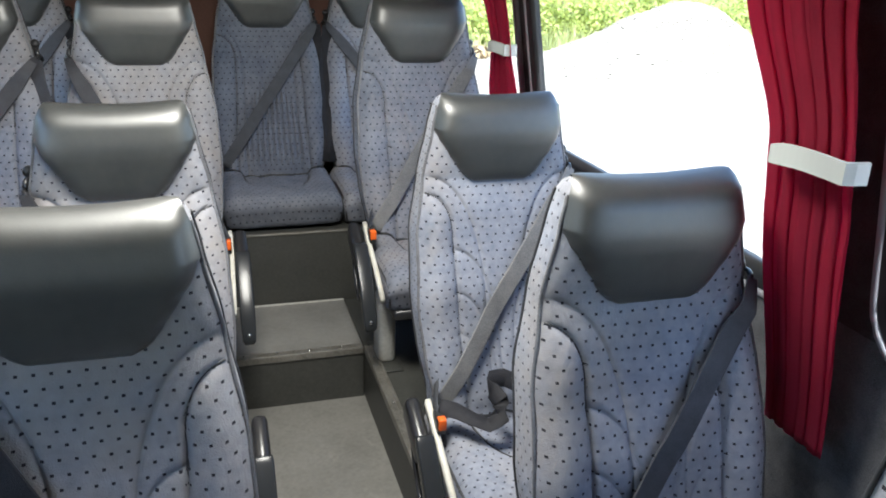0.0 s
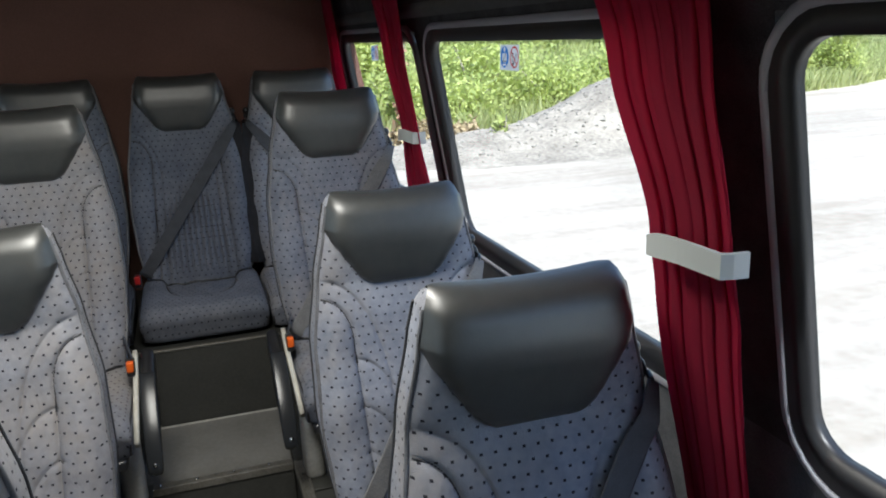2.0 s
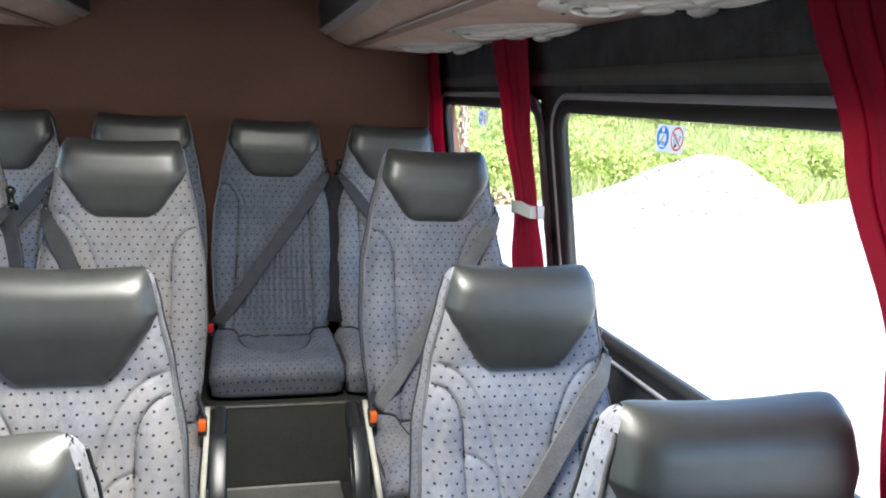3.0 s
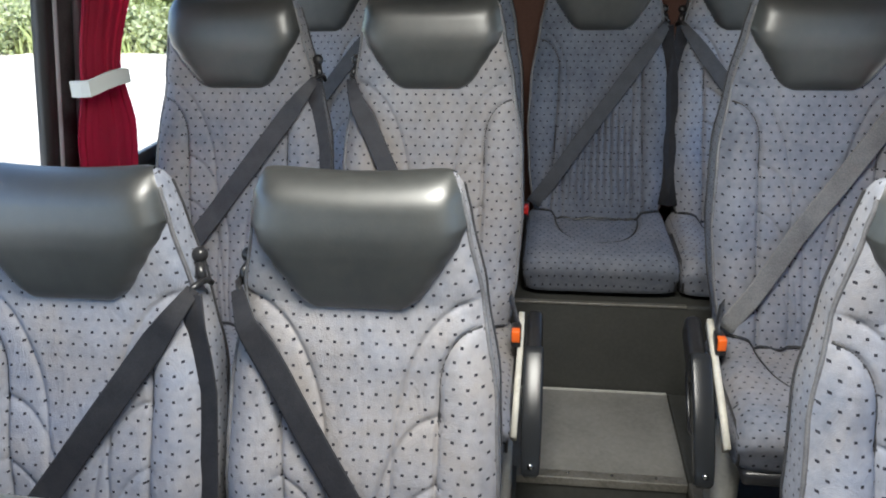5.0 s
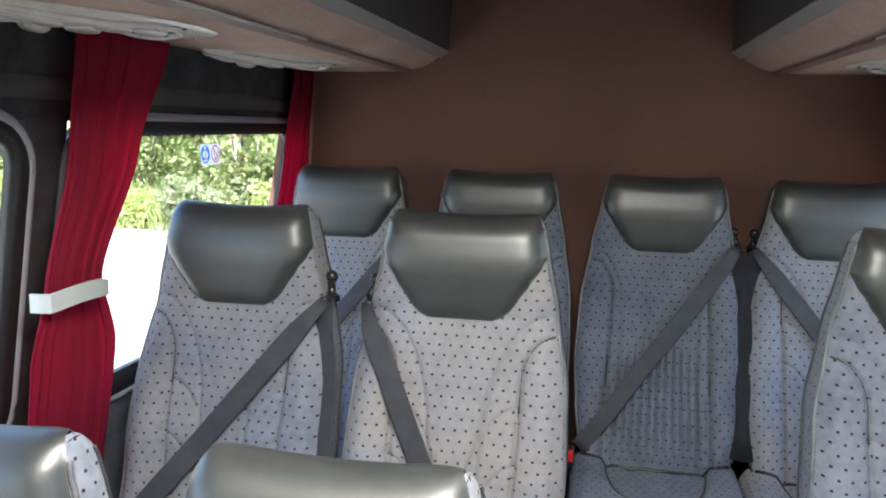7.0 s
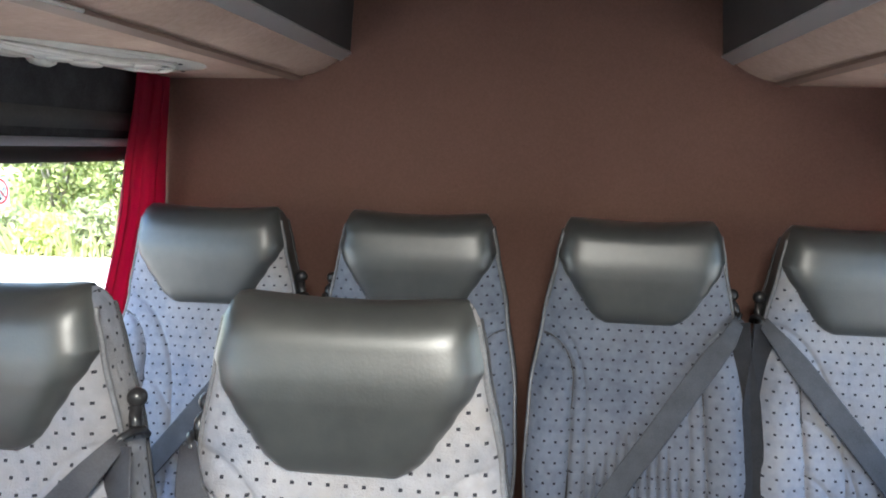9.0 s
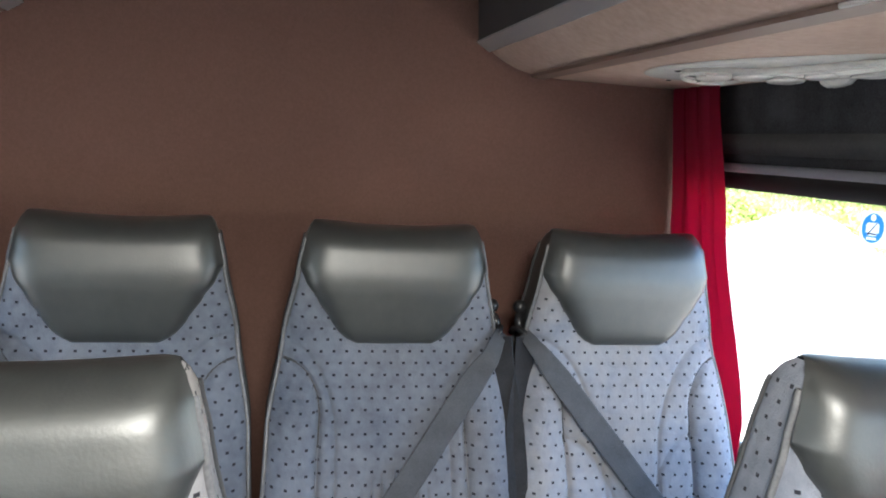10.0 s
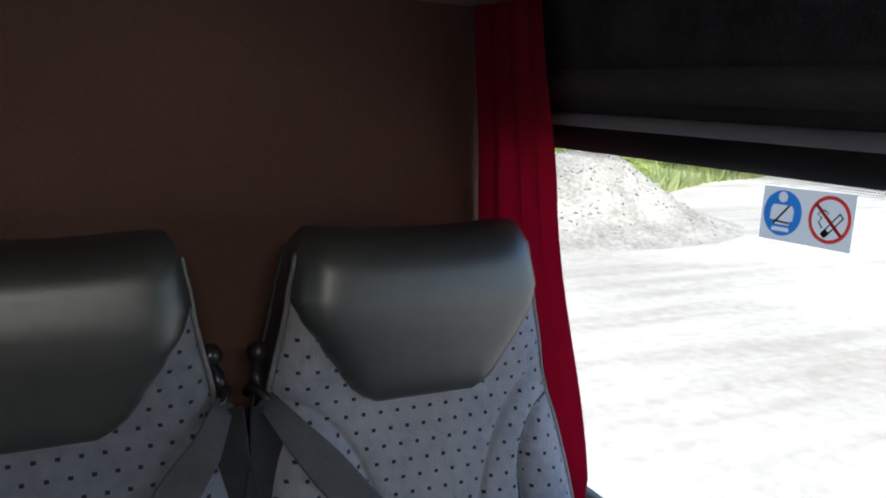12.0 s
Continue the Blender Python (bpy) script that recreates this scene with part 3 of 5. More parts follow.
def console_shape(side, yc):
    b = bmesh.new()
    sheet(b, [[console_point(side, yc, -1 + 2 * j / 52, -1 + 2 * i / 44) for j in range(53)] for i in range(45)])
    bmesh.ops.recalc_face_normals(b, faces=b.faces)
    return b


def rack(name, side):
    """Luggage rack: dark inner face, metal lip, suede underside with a groove, white service console outboard."""
    ob = tagged(empty(name), "overhead luggage rack with beige suede underside and metal lip", "luggage rack")
    y0, y1 = FRONT_Y + 0.6, BACK_Y - 0.004

    def prism(profile):
        b = bmesh.new()
        sheet(b, [[(side * x, y, z) for y in (y0, y1)] for x, z in profile], close=False)
        bmesh.ops.recalc_face_normals(b, faces=b.faces)
        return b

    under = [(0.447, 1.775), (0.459, 1.767), (0.482, 1.753), (0.51, 1.741), (0.55, 1.732), (0.60, 1.728), (0.885, 1.726), (0.905, 1.735), (0.905, 1.75), (0.457, 1.792), (0.447, 1.775)]
    part("underside", prism(under), M_SUEDE, ob, "beige suede underside")
    lip = [(0.446, 1.771), (0.420, 1.788), (0.425, 1.798), (0.452, 1.782), (0.446, 1.771)]
    part("lip", prism(lip), M_ALU, ob, "grey metal lip", smooth=False)
    face = [(0.442, 1.792), (0.4225, 1.791), (0.407, 2.015), (0.432, 2.015), (0.442, 1.792)]
    part("face", prism(face), M_RACKDARK, ob, "dark inner face", smooth=False)
    groove = [(0.535, 1.7335), (0.538, 1.728), (0.566, 1.725), (0.568, 1.7305), (0.535, 1.7335)]
    part("groove", prism(groove), M_GROOVE, ob, "brown recessed strip", smooth=False)
    bm = bmesh.new()
    tube(bm, [(side * 0.5335, y, 1.7300) for y in (y0 + 0.1, 1.0, 2.66)], 0.0032, 8)
    part("light_strip", bm, M_STRIP, ob, "thin metal strip painted white for its reflection")
    for yc in (3.28, 2.49, 1.76, 1.0):
        console = part("console", console_shape(side, yc), M_CONSOLE, ob, "white moulded reading light and air vent panel")
        tilt = (-0.03 * side, -0.11, -0.99)
        centre = console_point(side, yc, -0.05, 0.44)
        part("vent", turned(((0.056, -0.008), (0.055, 0.002), (0.050, 0.004), (0.045, 0.002), (0.043, -0.004)), centre, tilt), M_CONSOLE, console, "round air vent ring")
        part("slot", turned(((0.045, -0.001), (0.024, -0.001)), centre, tilt), M_RACKDARK, console, "dark gap inside the vent ring")
        part("nozzle", turned(((0.030, -0.005), (0.029, 0.002), (0.024, 0.004), (0.001, 0.004)), centre, tilt), M_CONSOLE, console, "turning air nozzle")
        for a in (0.4, 1.45, 2.5, 3.6, 4.65, 5.7):
            c = Vector(centre)
            bm = bmesh.new()
            tube(bm, [c + Vector((side * 0.026 * math.cos(a), 0.026 * math.sin(a), -0.001 - 0.003 * math.sin(a))), c + Vector((side * 0.049 * math.cos(a + 0.25), 0.049 * math.sin(a + 0.25), -0.001 - 0.005 * math.sin(a + 0.25)))], 0.0022, 6)
            part("vane", bm, M_CONSOLE, console)
        for u, v, r, h in ((-0.25, 0.03, 0.031, 0.006), (0.3, 0.06, 0.029, 0.008), (0.05, -0.28, 0.024, 0.004)):
            part("lamp_button", turned(((r, -0.008), (r, h - 0.002), (r - 0.002, h), (0.001, h)), console_point(side, yc, u, v), (0, -0.08, -1.0)), M_CONSOLE, console, "round grey switch")
        part("knob", turned(((0.026, -0.004), (0.024, 0.007), (0.017, 0.012), (0.001, 0.013)), console_point(side, yc, 0.72, -0.1), (0.05 * side, -0.2, -0.97), flutes=9, n=72), M_CONSOLE, console, "ribbed turning knob")
        for u, v in ((-0.05, 0.97), (-0.8, 0.35)):
            x, y, z = console_point(side, yc, u, v)
            part("screw", turned(((0.005, 0.0), (0.004, 0.002), (0.001, 0.002)), (x, y, z - 0.001), (0, 0, -1), n=10), M_RACKDARK, console, "small dark screw")
        for u, v0, v1 in ((-0.82, -0.85, 0.3), (-0.5, -0.8, -0.05), (0.45, -0.9, -0.3), (0.78, -0.85, -0.2)):
            bm = bmesh.new()
            line = []
            for k in range(25):
                v = v0 + (v1 - v0) * k / 24
                x, y, z = console_point(side, yc, u * (1 - 0.15 * math.sin(math.pi * k / 24)), v)
                line.append((x, y, z - 0.002))
            tube(bm, line, [0.0014 + 0.0048 * math.sin(math.pi * k / 24) ** 0.5 for k in range(25)], 8)
            part("rib", bm, M_CONSOLE, console)
    return ob


rack("luggage_rack", 1)
rack("luggage_rack", -1)


# ---------------------------------------------------------------- seats
HALF = ((0.0, 0.143), (0.012, 0.150), (0.03, 0.157), (0.077, 0.166), (0.2, 0.19), (0.35, 0.214), (0.5, 0.22), (0.62, 0.212), (0.74, 0.195))
FRONT = ((0.05, -0.034), (0.09, -0.036), (0.2, -0.036), (0.3, -0.062), (0.5, -0.13), (0.74, -0.215), (0.79, -0.226))
REAR = ((0.05, 0.052), (0.1, 0.057), (0.2, 0.058), (0.3, 0.046), (0.5, -0.012), (0.74, -0.1), (0.79, -0.112))


def front_y(d):
    """Front face of the back in the middle; the top is rolled over."""
    if d < 0.05:
        return 0.016 - 0.05 * math.sqrt(max(0.0, 1 - ((0.05 - d) / 0.05) ** 2))
    return lerp(FRONT, d)


def rear_y(d):
    if d < 0.05:
        return 0.016 + 0.036 * math.sqrt(max(0.0, 1 - ((0.05 - d) / 0.05) ** 2))
    return lerp(REAR, d)


def arc(d, d0, d1, u0, u1):
    """Seam that starts at u0 at depth d0 and swings in to run down at u1 below d1."""
    if d < d0:
        return None
    q = min(1.0, (d - d0) / (d1 - d0))
    return u1 + (u0 - u1) * (1 - math.sqrt(max(0.0, 1 - (1 - q) ** 2)))


SEAMS = ((0.235, 0.34, 1.0, 0.6, 0.016), (0.195, 0.45, 1.0, 0.24, 0.008), (0.37, 0.60, 0.6, 0.09, 0.007), (0.47, 0.70, 0.6, 0.15, 0.0055), (0.57, 0.78, 0.6, 0.2, 0.005))


def seam_line(d0, d1, u0, u1, lean=0.0):
    """The seam as points across and down the back, on its right half."""
    line = []
    for k in range(15):
        d = d0 + (d1 - d0) * (1 - math.cos(math.pi / 2 * k / 14)) ** 1.2
        s = arc(d, d0, d1, u0, u1) + lean * max(0.0, (d - 0.33) / 0.4)
        line.append((s * lerp(HALF, d), d))
    line.append(((u1 + lean * max(0.0, (0.8 - 0.33) / 0.4)) * 0.19, 0.80))
    return line


SEAM_LINES = [(seam_line(*q[:4]), q[4]) for q in SEAMS]
PLEAT_LINES = [(seam_line(*SEAMS[0][:4], lean=0.14), SEAMS[0][4]), (seam_line(0.21, 0.40, 1.0, 0.45, 0.1), 0.008)]


def seam_distance(line, x, d):
    best = 1.0
    for (xa, da), (xb, db) in zip(line, line[1:]):
        if min(xa, xb) - 0.05 > x or max(xa, xb) + 0.05 < x or min(da, db) - 0.05 > d or max(da, db) + 0.05 < d:
            continue
        ex, ed = xb - xa, db - da
        q = max(0.0, min(1.0, ((x - xa) * ex + (d - da) * ed) / (ex * ex + ed * ed + 1e-9)))
        best = min(best, math.hypot(x - xa - q * ex, d - da - q * ed))
    return best


def edge_roll(d):
    return min(0.026, 0.3 * (rear_y(d) - front_y(d)))


def back_front(u, d, pleats=False):
    w = lerp(HALF, d)
    y = front_y(d)
    a = abs(u)
    bol = max(0.0, min(1.0, (d - 0.2) / 0.12))
    y -= bol * 0.02 * math.exp(-((a - 0.82) / 0.2) ** 2)
    y -= 0.006 * math.cos(a * 1.5) * bol
    y += edge_roll(d) * a ** 10
    if d > 0.16:
        for line, deep in (PLEAT_LINES if pleats else SEAM_LINES):
            y += deep * min(1.0, (1.02 - a) / 0.2) * math.exp(-seam_distance(line, a * w, d) / 0.0048)
    if pleats and a < 0.62:
        start = 0.40 + 0.16 * (a / 0.6) ** 2
        fade = max(0.0, min(1.0, (d - start) / 0.06)) * max(0.0, min(1.0, (0.73 - d) / 0.05))
        span = u * w * (1.1 - 0.5 * (d - 0.4)) / 0.021
        y += fade * (0.016 * math.exp(-abs(span - round(span)) * 0.021 / 0.0026) - 0.004)
    y += 0.003 * noise.noise((u * 2.5, d * 12, 2.0)) * bol
    sag = 0.009 * (1 - a * a) * max(0.0, 1 - d / 0.08)
    return Vector((u * w, y, -d - sag))


def weave(bm, scale_fn):
    layer = bm.loops.layers.uv.new("weave")
    for f in bm.faces:
        for lp in f.loops:
            lp[layer].uv = scale_fn(lp.vert.co, f.normal)


def backrest(pleats=False, vinyl_sides=False):
    bm = bmesh.new()
    nu, nd = (220 if pleats else 180), 230
    depths = [0.05 * (1 - math.cos(math.pi / 2 * k / 12)) + 0.0012 for k in range(12)] + [0.05 + 0.73 * k / nd for k in range(nd + 1)]
    grid = []
    for d in depths:
        row = [back_front(-1 + 2 * i / nu, d, pleats) for i in range(nu + 1)]
        w = lerp(HALF, d)
        yb, yf = rear_y(d), row[-1].y
        right = [Vector((w * (1.0 + 0.012 * math.sin(math.pi * k / 6)), yf + (yb - 0.004 - yf) * k / 6, -d)) for k in range(1, 7)]
        left = [Vector((-p.x, p.y, p.z)) for p in reversed(right)]
        back = [Vector((w * (0.98 - 1.96 * k / 6), yb + 0.008 * math.sin(math.pi * k / 6) * min(1, d / 0.05), -d - 0.009 * (1 - (0.98 - 1.96 * k / 6) ** 2) * max(0.0, 1 - d / 0.08))) for k in range(1, 6)]
        grid.append(row + right + back + left)
    rows = sheet(bm, grid, close=True)
    bm.faces.new(list(reversed(rows[-1])))
    bmesh.ops.recalc_face_normals(bm, faces=bm.faces)
    bm.normal_update()
    weave(bm, lambda c, n: (c.y + 5, c.z * 1.06 + 5) if abs(n.x) > 0.8 else (c.x + 5, c.z * 1.06 + 5))
    if vinyl_sides:
        for f in bm.faces:
            c = f.calc_center_median()
            if abs(c.x) > 0.997 * lerp(HALF, -c.z) - 0.002 and abs(f.normal.x) > 0.6:
                f.material_index = 1
    return bm


PAD_W = ((0.078, 0.1672), (0.10, 0.158), (0.13, 0.137), (0.168, 0.112), (0.185, 0.100), (0.1975, 0.086), (0.2055, 0.070), (0.2095, 0.048))


def headrest():
    """The vinyl pad, rolled over the top of the back, waisted to a trapezium below."""
    bm = bmesh.new()
    nu = 44
    line = [(0.2095 - 0.1595 * k / 40, 1) for k in range(40)]
    line += [(0.05 * (1 - math.sin(math.pi / 2 * k / 14)), 1) for k in range(15)]
    line += [(0.05 * (1 - math.cos(math.pi / 2 * k / 8)), -1) for k in range(1, 9)]
    grid = []
    for d, face in line:
        pw = lerp(PAD_W, d) if d > 0.078 else lerp(HALF, d) + 0.001
        w = lerp(HALF, d)
        row = []
        for i in range(nu + 1):
            t = -1 + 2 * i / nu
            t = math.copysign(1 - (1 - abs(t)) ** 1.5, t)
            x = t * pw
            u = x / w
            base = back_front(max(-1, min(1, u)), d)
            if face < 0:
                base.y = rear_y(d) - edge_roll(d) * abs(u) ** 10
            if d < 0.05:
                a = (0.05 - d) / 0.05
                n = Vector((0, -math.sqrt(max(0.0, 1 - a * a)) * face, a)).normalized()
            else:
                n = Vector((0, -face, 0.0))
            side_gap = (1 - abs(t)) * pw
            e = min(side_gap + (0.004 if d < 0.08 else 0.0), (0.2095 - d) if face > 0 else 0.05)
            full = 0.003 + (0.017 * math.sin(math.pi / 2 * min(1.0, d / 0.105)) if face > 0 else 0.002) - 0.006 * max(0.0, (d - 0.115) / 0.09)
            off = 0.0008 + full * (1 - math.exp(-e / 0.010)) if e > 1e-5 else -0.008
            row.append(Vector((x, base.y, base.z)) + n * off)
        grid.append(row)
    sheet(bm, grid)
    bmesh.ops.recalc_face_normals(bm, faces=bm.faces)
    bm.normal_update()
    if sum(f.normal.z for f in bm.faces if f.calc_center_median().z > -0.01) < 0:
        bmesh.ops.reverse_faces(bm, faces=bm.faces)
    return bm


CUSHION_BACK, CUSHION_FRONT = -0.17, -0.57


def panel_share(x, y):
    """Below 1 inside the sunken seat panel, above 1 on the rim round it."""
    return (abs(x) / 0.128) ** 2.2 + (max(0.0, -0.19 - y) / 0.25) ** 2.6


def cushion_top(x, y):
    """Height of the cushion's upper face: side bolsters, a sunken panel, puckers on it."""
    along = max(0.0, min(1.0, (y + 0.53) / 0.28))
    z = -0.753 + 0.015 * math.exp(-((abs(x) - 0.17) / 0.04) ** 2) * (0.25 + 0.75 * along)
    f = panel_share(x, y)
    inside = 1 / (1 + math.exp(min(40.0, (f - 1) / 0.06)))
    z -= 0.014 * inside + 0.009 * math.exp(-((f - 1) / 0.13) ** 2)
    z += 0.007 * inside * noise.noise((x * 26, y * 22 + x * 14, 4.0))
    return z - 0.03 * (abs(x) / 0.215) ** 14


def cushion(width=0.219, front_drop=0.145):
    """Seat cushion with raised sides, a sunken panel and a rounded, tall front that tapers downwards."""
    bm = bmesh.new()
    nu, rows_ = 76, []
    roll = 0.045
    prof = [(CUSHION_BACK + (CUSHION_FRONT + roll - CUSHION_BACK) * k / 44, 0.0) for k in range(45)]
    for k in range(1, 9):
        a = radians(90 * k / 8)
        prof.append((CUSHION_FRONT + roll - roll * math.sin(a), roll * (1 - math.cos(a))))
    for k in range(1, 6):
        prof.append((CUSHION_FRONT + 0.026 * k / 5, roll + (front_drop - 0.028 - roll) * k / 5))
    prof.append((CUSHION_FRONT + 0.05, front_drop - 0.016))
    prof.append((CUSHION_BACK, front_drop - 0.016))
    for y, fall in prof:
        row = []
        for i in range(nu + 1):
            u = -1 + 2 * i / nu
            a = abs(u)
            x = u * width
            top = cushion_top(x, max(y, CUSHION_FRONT + roll))
            blend = min(1.0, fall / 0.1)
            z = top * (1 - blend) + -0.753 * blend - fall
            z += 0.0025 * noise.noise((x * 9, y * 9, z * 9))
            row.append((x * (1 - 0.035 * min(1.0, fall / 0.14)), y + 0.02 * a ** 12 * (1 if y < CUSHION_BACK - 0.3 else 0) - 0.004 * math.cos(u * 1.5) * (1 if fall > 0 else 0), z))
        rows_.append(row)
    rr = sheet(bm, rows_)
    for i in (0, -1):
        bm.faces.new([r[i] for r in rr] if i else [r[i] for r in reversed(rr)])
    bm.faces.new(list(rr[0]) + list(reversed(rr[-1])))
    bmesh.ops.recalc_face_normals(bm, faces=bm.faces)
    bm.normal_update()
    weave(bm, lambda c, n: (c.y + 5, c.z + 5) if abs(n.x) > 0.7 else (c.x + 5, c.z + c.y + 5))
    return bm


SHARED = {}


def shared_part(name, key, build, mat, parent, label=""):
    """A part whose mesh is made once and then used by every seat."""
    if key not in SHARED:
        ob = part(name, build(), mat, parent, label)
        SHARED[key] = ob.data
        return ob
    ob = new(name, SHARED[key])
    ob.parent = parent
    if label:
        ob["label"] = label
    return ob


def piping_line(s, front):
    bm = bmesh.new()
    line = []
    for k in range(70):
        d = 0.026 + 0.708 * (k / 69) ** 1.4
        y = back_front(1.0, d).y + 0.001 if front else rear_y(d) - 0.006
        line.append((s * (lerp(HALF, d) + 0.001), y, -d))
    tube(bm, line, 0.0042 if front else 0.003, 6)
    return bm


def bolster_cord(s, pleats):
    """Thin dark cord sunk in the seam between the side bolster and the middle panel."""
    bm = bmesh.new()
    line = (PLEAT_LINES if pleats else SEAM_LINES)[0][0]
    pts = []
    for (xa, da), (xb, db) in zip(line, line[1:]):
        for q in (0.0, 0.5):
            x, d = xa + (xb - xa) * q, da + (db - da) * q
            if d < 0.72 and x < 0.985 * lerp(HALF, d):
                pts.append((s * x, back_front(s * x / lerp(HALF, d), d, pleats).y - 0.0012, -d))
    tube(bm, pts, 0.0026, 6)
    return bm


def cushion_piping(s):
    bm = bmesh.new()
    tube(bm, [(s * 0.216, -0.30, -0.78), (s * 0.216, -0.5, -0.783), (s * 0.214, -0.54, -0.797), (s * 0.212, -0.545, -0.822), (s * 0.21, -0.535, -0.865)], 0.0035, 6)
    return bm


def cushion_cord():
    """Dark seam cord round the sunken seat panel."""
    bm = bmesh.new()
    line = []
    for k in range(49):
        a = math.pi * k / 48
        x = 0.128 * math.copysign(abs(math.cos(a)) ** (2 / 2.2), math.cos(a))
        y = -0.19 - 0.25 * math.sin(a) ** (2 / 2.6)
        line.append((x, y, cushion_top(x, y) + 0.006))
    tube(bm, line, 0.0021, 6)
    return bm


def seat(kind, leg, pleats=False, loose=False, cloth=M_FABRIC, webbing=M_BELT, tone="grey", vinyl_sides=False):
    """One seat, its origin at the top of the headrest. kind: belt side (-1 or 1), aisle side (0: none), belt slope, button (2: red)."""
    belt_side, aisle, slope, button = kind
    ob = empty("seat")
    back = shared_part("backrest", ("back", pleats, cloth.name, vinyl_sides), lambda: backrest(pleats, vinyl_sides), cloth, ob)
    if vinyl_sides and len(back.data.materials) < 2:
        back.data.materials.append(M_VINYL)
    shared_part("headrest", "head", headrest, M_VINYL, ob, "black vinyl headrest pad")
    for s in (-1, 1):
        shared_part("piping", ("pipe", s), lambda: piping_line(s, True), M_PIPING, ob, "grey edge piping")
        shared_part("rear_piping", ("rear_pipe", s), lambda: piping_line(s, False), M_DARKPIPE, ob, "dark grey edge piping")
        shared_part("bolster_cord", ("bolster", s, pleats), lambda: bolster_cord(s, pleats), M_DARKPIPE, ob, "dark cord along the bolster seam")
        shared_part("cushion_piping", ("cushion_pipe", s), lambda: cushion_piping(s), M_DARKPIPE, ob, "black cushion piping")
    shared_part("cushion", ("cushion", cloth.name), cushion, cloth, ob)
    # Black cord laid in place of the shadow line between back and cushion.
    bm = bmesh.new()
    line = []
    for k in range(25):
        x = -0.186 + 0.0155 * k
        z = cushion_top(x, -0.205) + 0.003 + 0.0015 * math.sin(k * 0.9)
        line.append((x, back_front(x / lerp(HALF, -z), -z, pleats).y - 0.001, z))
    tube(bm, line, 0.0042, 8)
    part("gap_welt", bm, M_BLACK, ob, "black cord drawn as the shadow line below the backrest")
    shared_part("seam_cord", "cord", cushion_cord, M_DARKPIPE, ob, "dark seam cord")
    bm = bmesh.new()
    box(bm, -0.2, 0.2, -0.55 if leg else -0.47, -0.1, -0.905 if leg else -0.9, -0.872 if leg else -0.87, 0.01)
    part("seat_pan", bm, M_BLACK, ob, "black seat pan")
    if leg:
        for s in (-1, 1):
            bm = bmesh.new()
            x = s * 0.185
            box(bm, x - 0.030, x + 0.030, -0.40, -0.30, -0.9 - leg, -0.9, 0.02, 3)
            foot = bmesh.new()
            box(foot, x - 0.04, x + 0.04, -0.46, -0.24, -0.9 - leg, -0.892 - leg, 0.003)
            part("foot", foot, M_RISER, part("leg", bm, M_LEG, ob, "grey painted steel leg"), "dark foot plate")
    b = belt_side
    bm = bmesh.new()
    bmesh.ops.create_uvsphere(bm, u_segments=14, v_segments=10, radius=0.0135, matrix=pose(b * 0.193, 0.026, -0.150))
    tube(bm, [(b * 0.183, 0.038, -0.172), (b * 0.193, 0.024, -0.163), (b * 0.198, 0.010, -0.172), (b * 0.201, 0.006, -0.192)], 0.0085, 10)
    tube(bm, [(b * 0.190, -0.030, -0.196), (b * 0.197, -0.024, -0.187), (b * 0.204, -0.006, -0.184), (b * 0.208, 0.012, -0.188), (b * 0.207, 0.024, -0.199)], 0.0055, 8)
    part("belt_guide", bm, M_BLACK, ob, "black shoulder belt guide")
    bm = bmesh.new()
    ys, pts, acr = [], [], []
    for k in range(41):
        t = k / 40
        d = 0.188 + 0.53 * t
        x = b * (0.199 - slope * 0.53 * t)
        w = lerp(HALF, d)
        near = [back_front(max(-0.9, min(0.9, (x + q) / w)), d, pleats).y for q in (-0.025, -0.012, 0, 0.012, 0.025)]
        ys.append((min(near), x, d))
    for k, (y, x, d) in enumerate(ys):
        win = [v[0] for v in ys[max(0, k - 5):k + 6]]
        pts.append((x, 0.5 * (sum(win) / len(win)) + 0.5 * min(win) - 0.005 + 0.026 * max(0.0, 1 - k / 3.0), -d))
        acr.append((1.0, -0.25 * b * (1 - k / 40), -b * slope))
    webbing_strip(bm, pts, acr, [0.046 - 0.024 * max(0.0, 1 - k / 6.0) ** 1.3 for k in range(41)], 0.0034)
    part("shoulder_belt", bm, webbing, ob, tone + " webbing shoulder belt")
    if not aisle:
        bm = bmesh.new()
        pts = [(b * (max(0.197, lerp(HALF, d) + 0.004)), front_y(d) + 0.004, -d) for d in (0.195, 0.25, 0.3, 0.35, 0.45, 0.55, 0.65, 0.72)]
        webbing_strip(bm, pts, (0.95, -0.25 * b, 0), 0.042, 0.003)
        part("belt_strap", bm, M_BELT_DARK if vinyl_sides else webbing, ob, ("black" if vinyl_sides else tone) + " vertical belt webbing")
    if aisle or button:
        a = aisle if aisle else -b
        x0 = a * 0.219
        bm = bmesh.new()
        box(bm, x0 - 0.011, x0 + 0.011, -0.335, -0.285, -0.73, -0.690, 0.004)
        buckle = part("buckle", bm, M_BLACK, ob, "black belt buckle")
        bm = bmesh.new()
        box(bm, x0 - 0.0095, x0 + 0.0095, -0.340, -0.318, -0.716, -0.687, 0.003)
        part("button", bm, M_RED_BUTTON if button == 2 else M_ORANGE, buckle, "bright push button")
        if aisle:
            bm = bmesh.new()
            ribbon(bm, [(a * 0.20, -0.21, -0.66), (a * 0.215, -0.26, -0.685), (a * 0.224, -0.295, -0.70)], (0.2, -0.5, 0.8), 0.03, 0.002)
            part("lap_belt", bm, M_BELT, ob, "short belt end at the buckle")
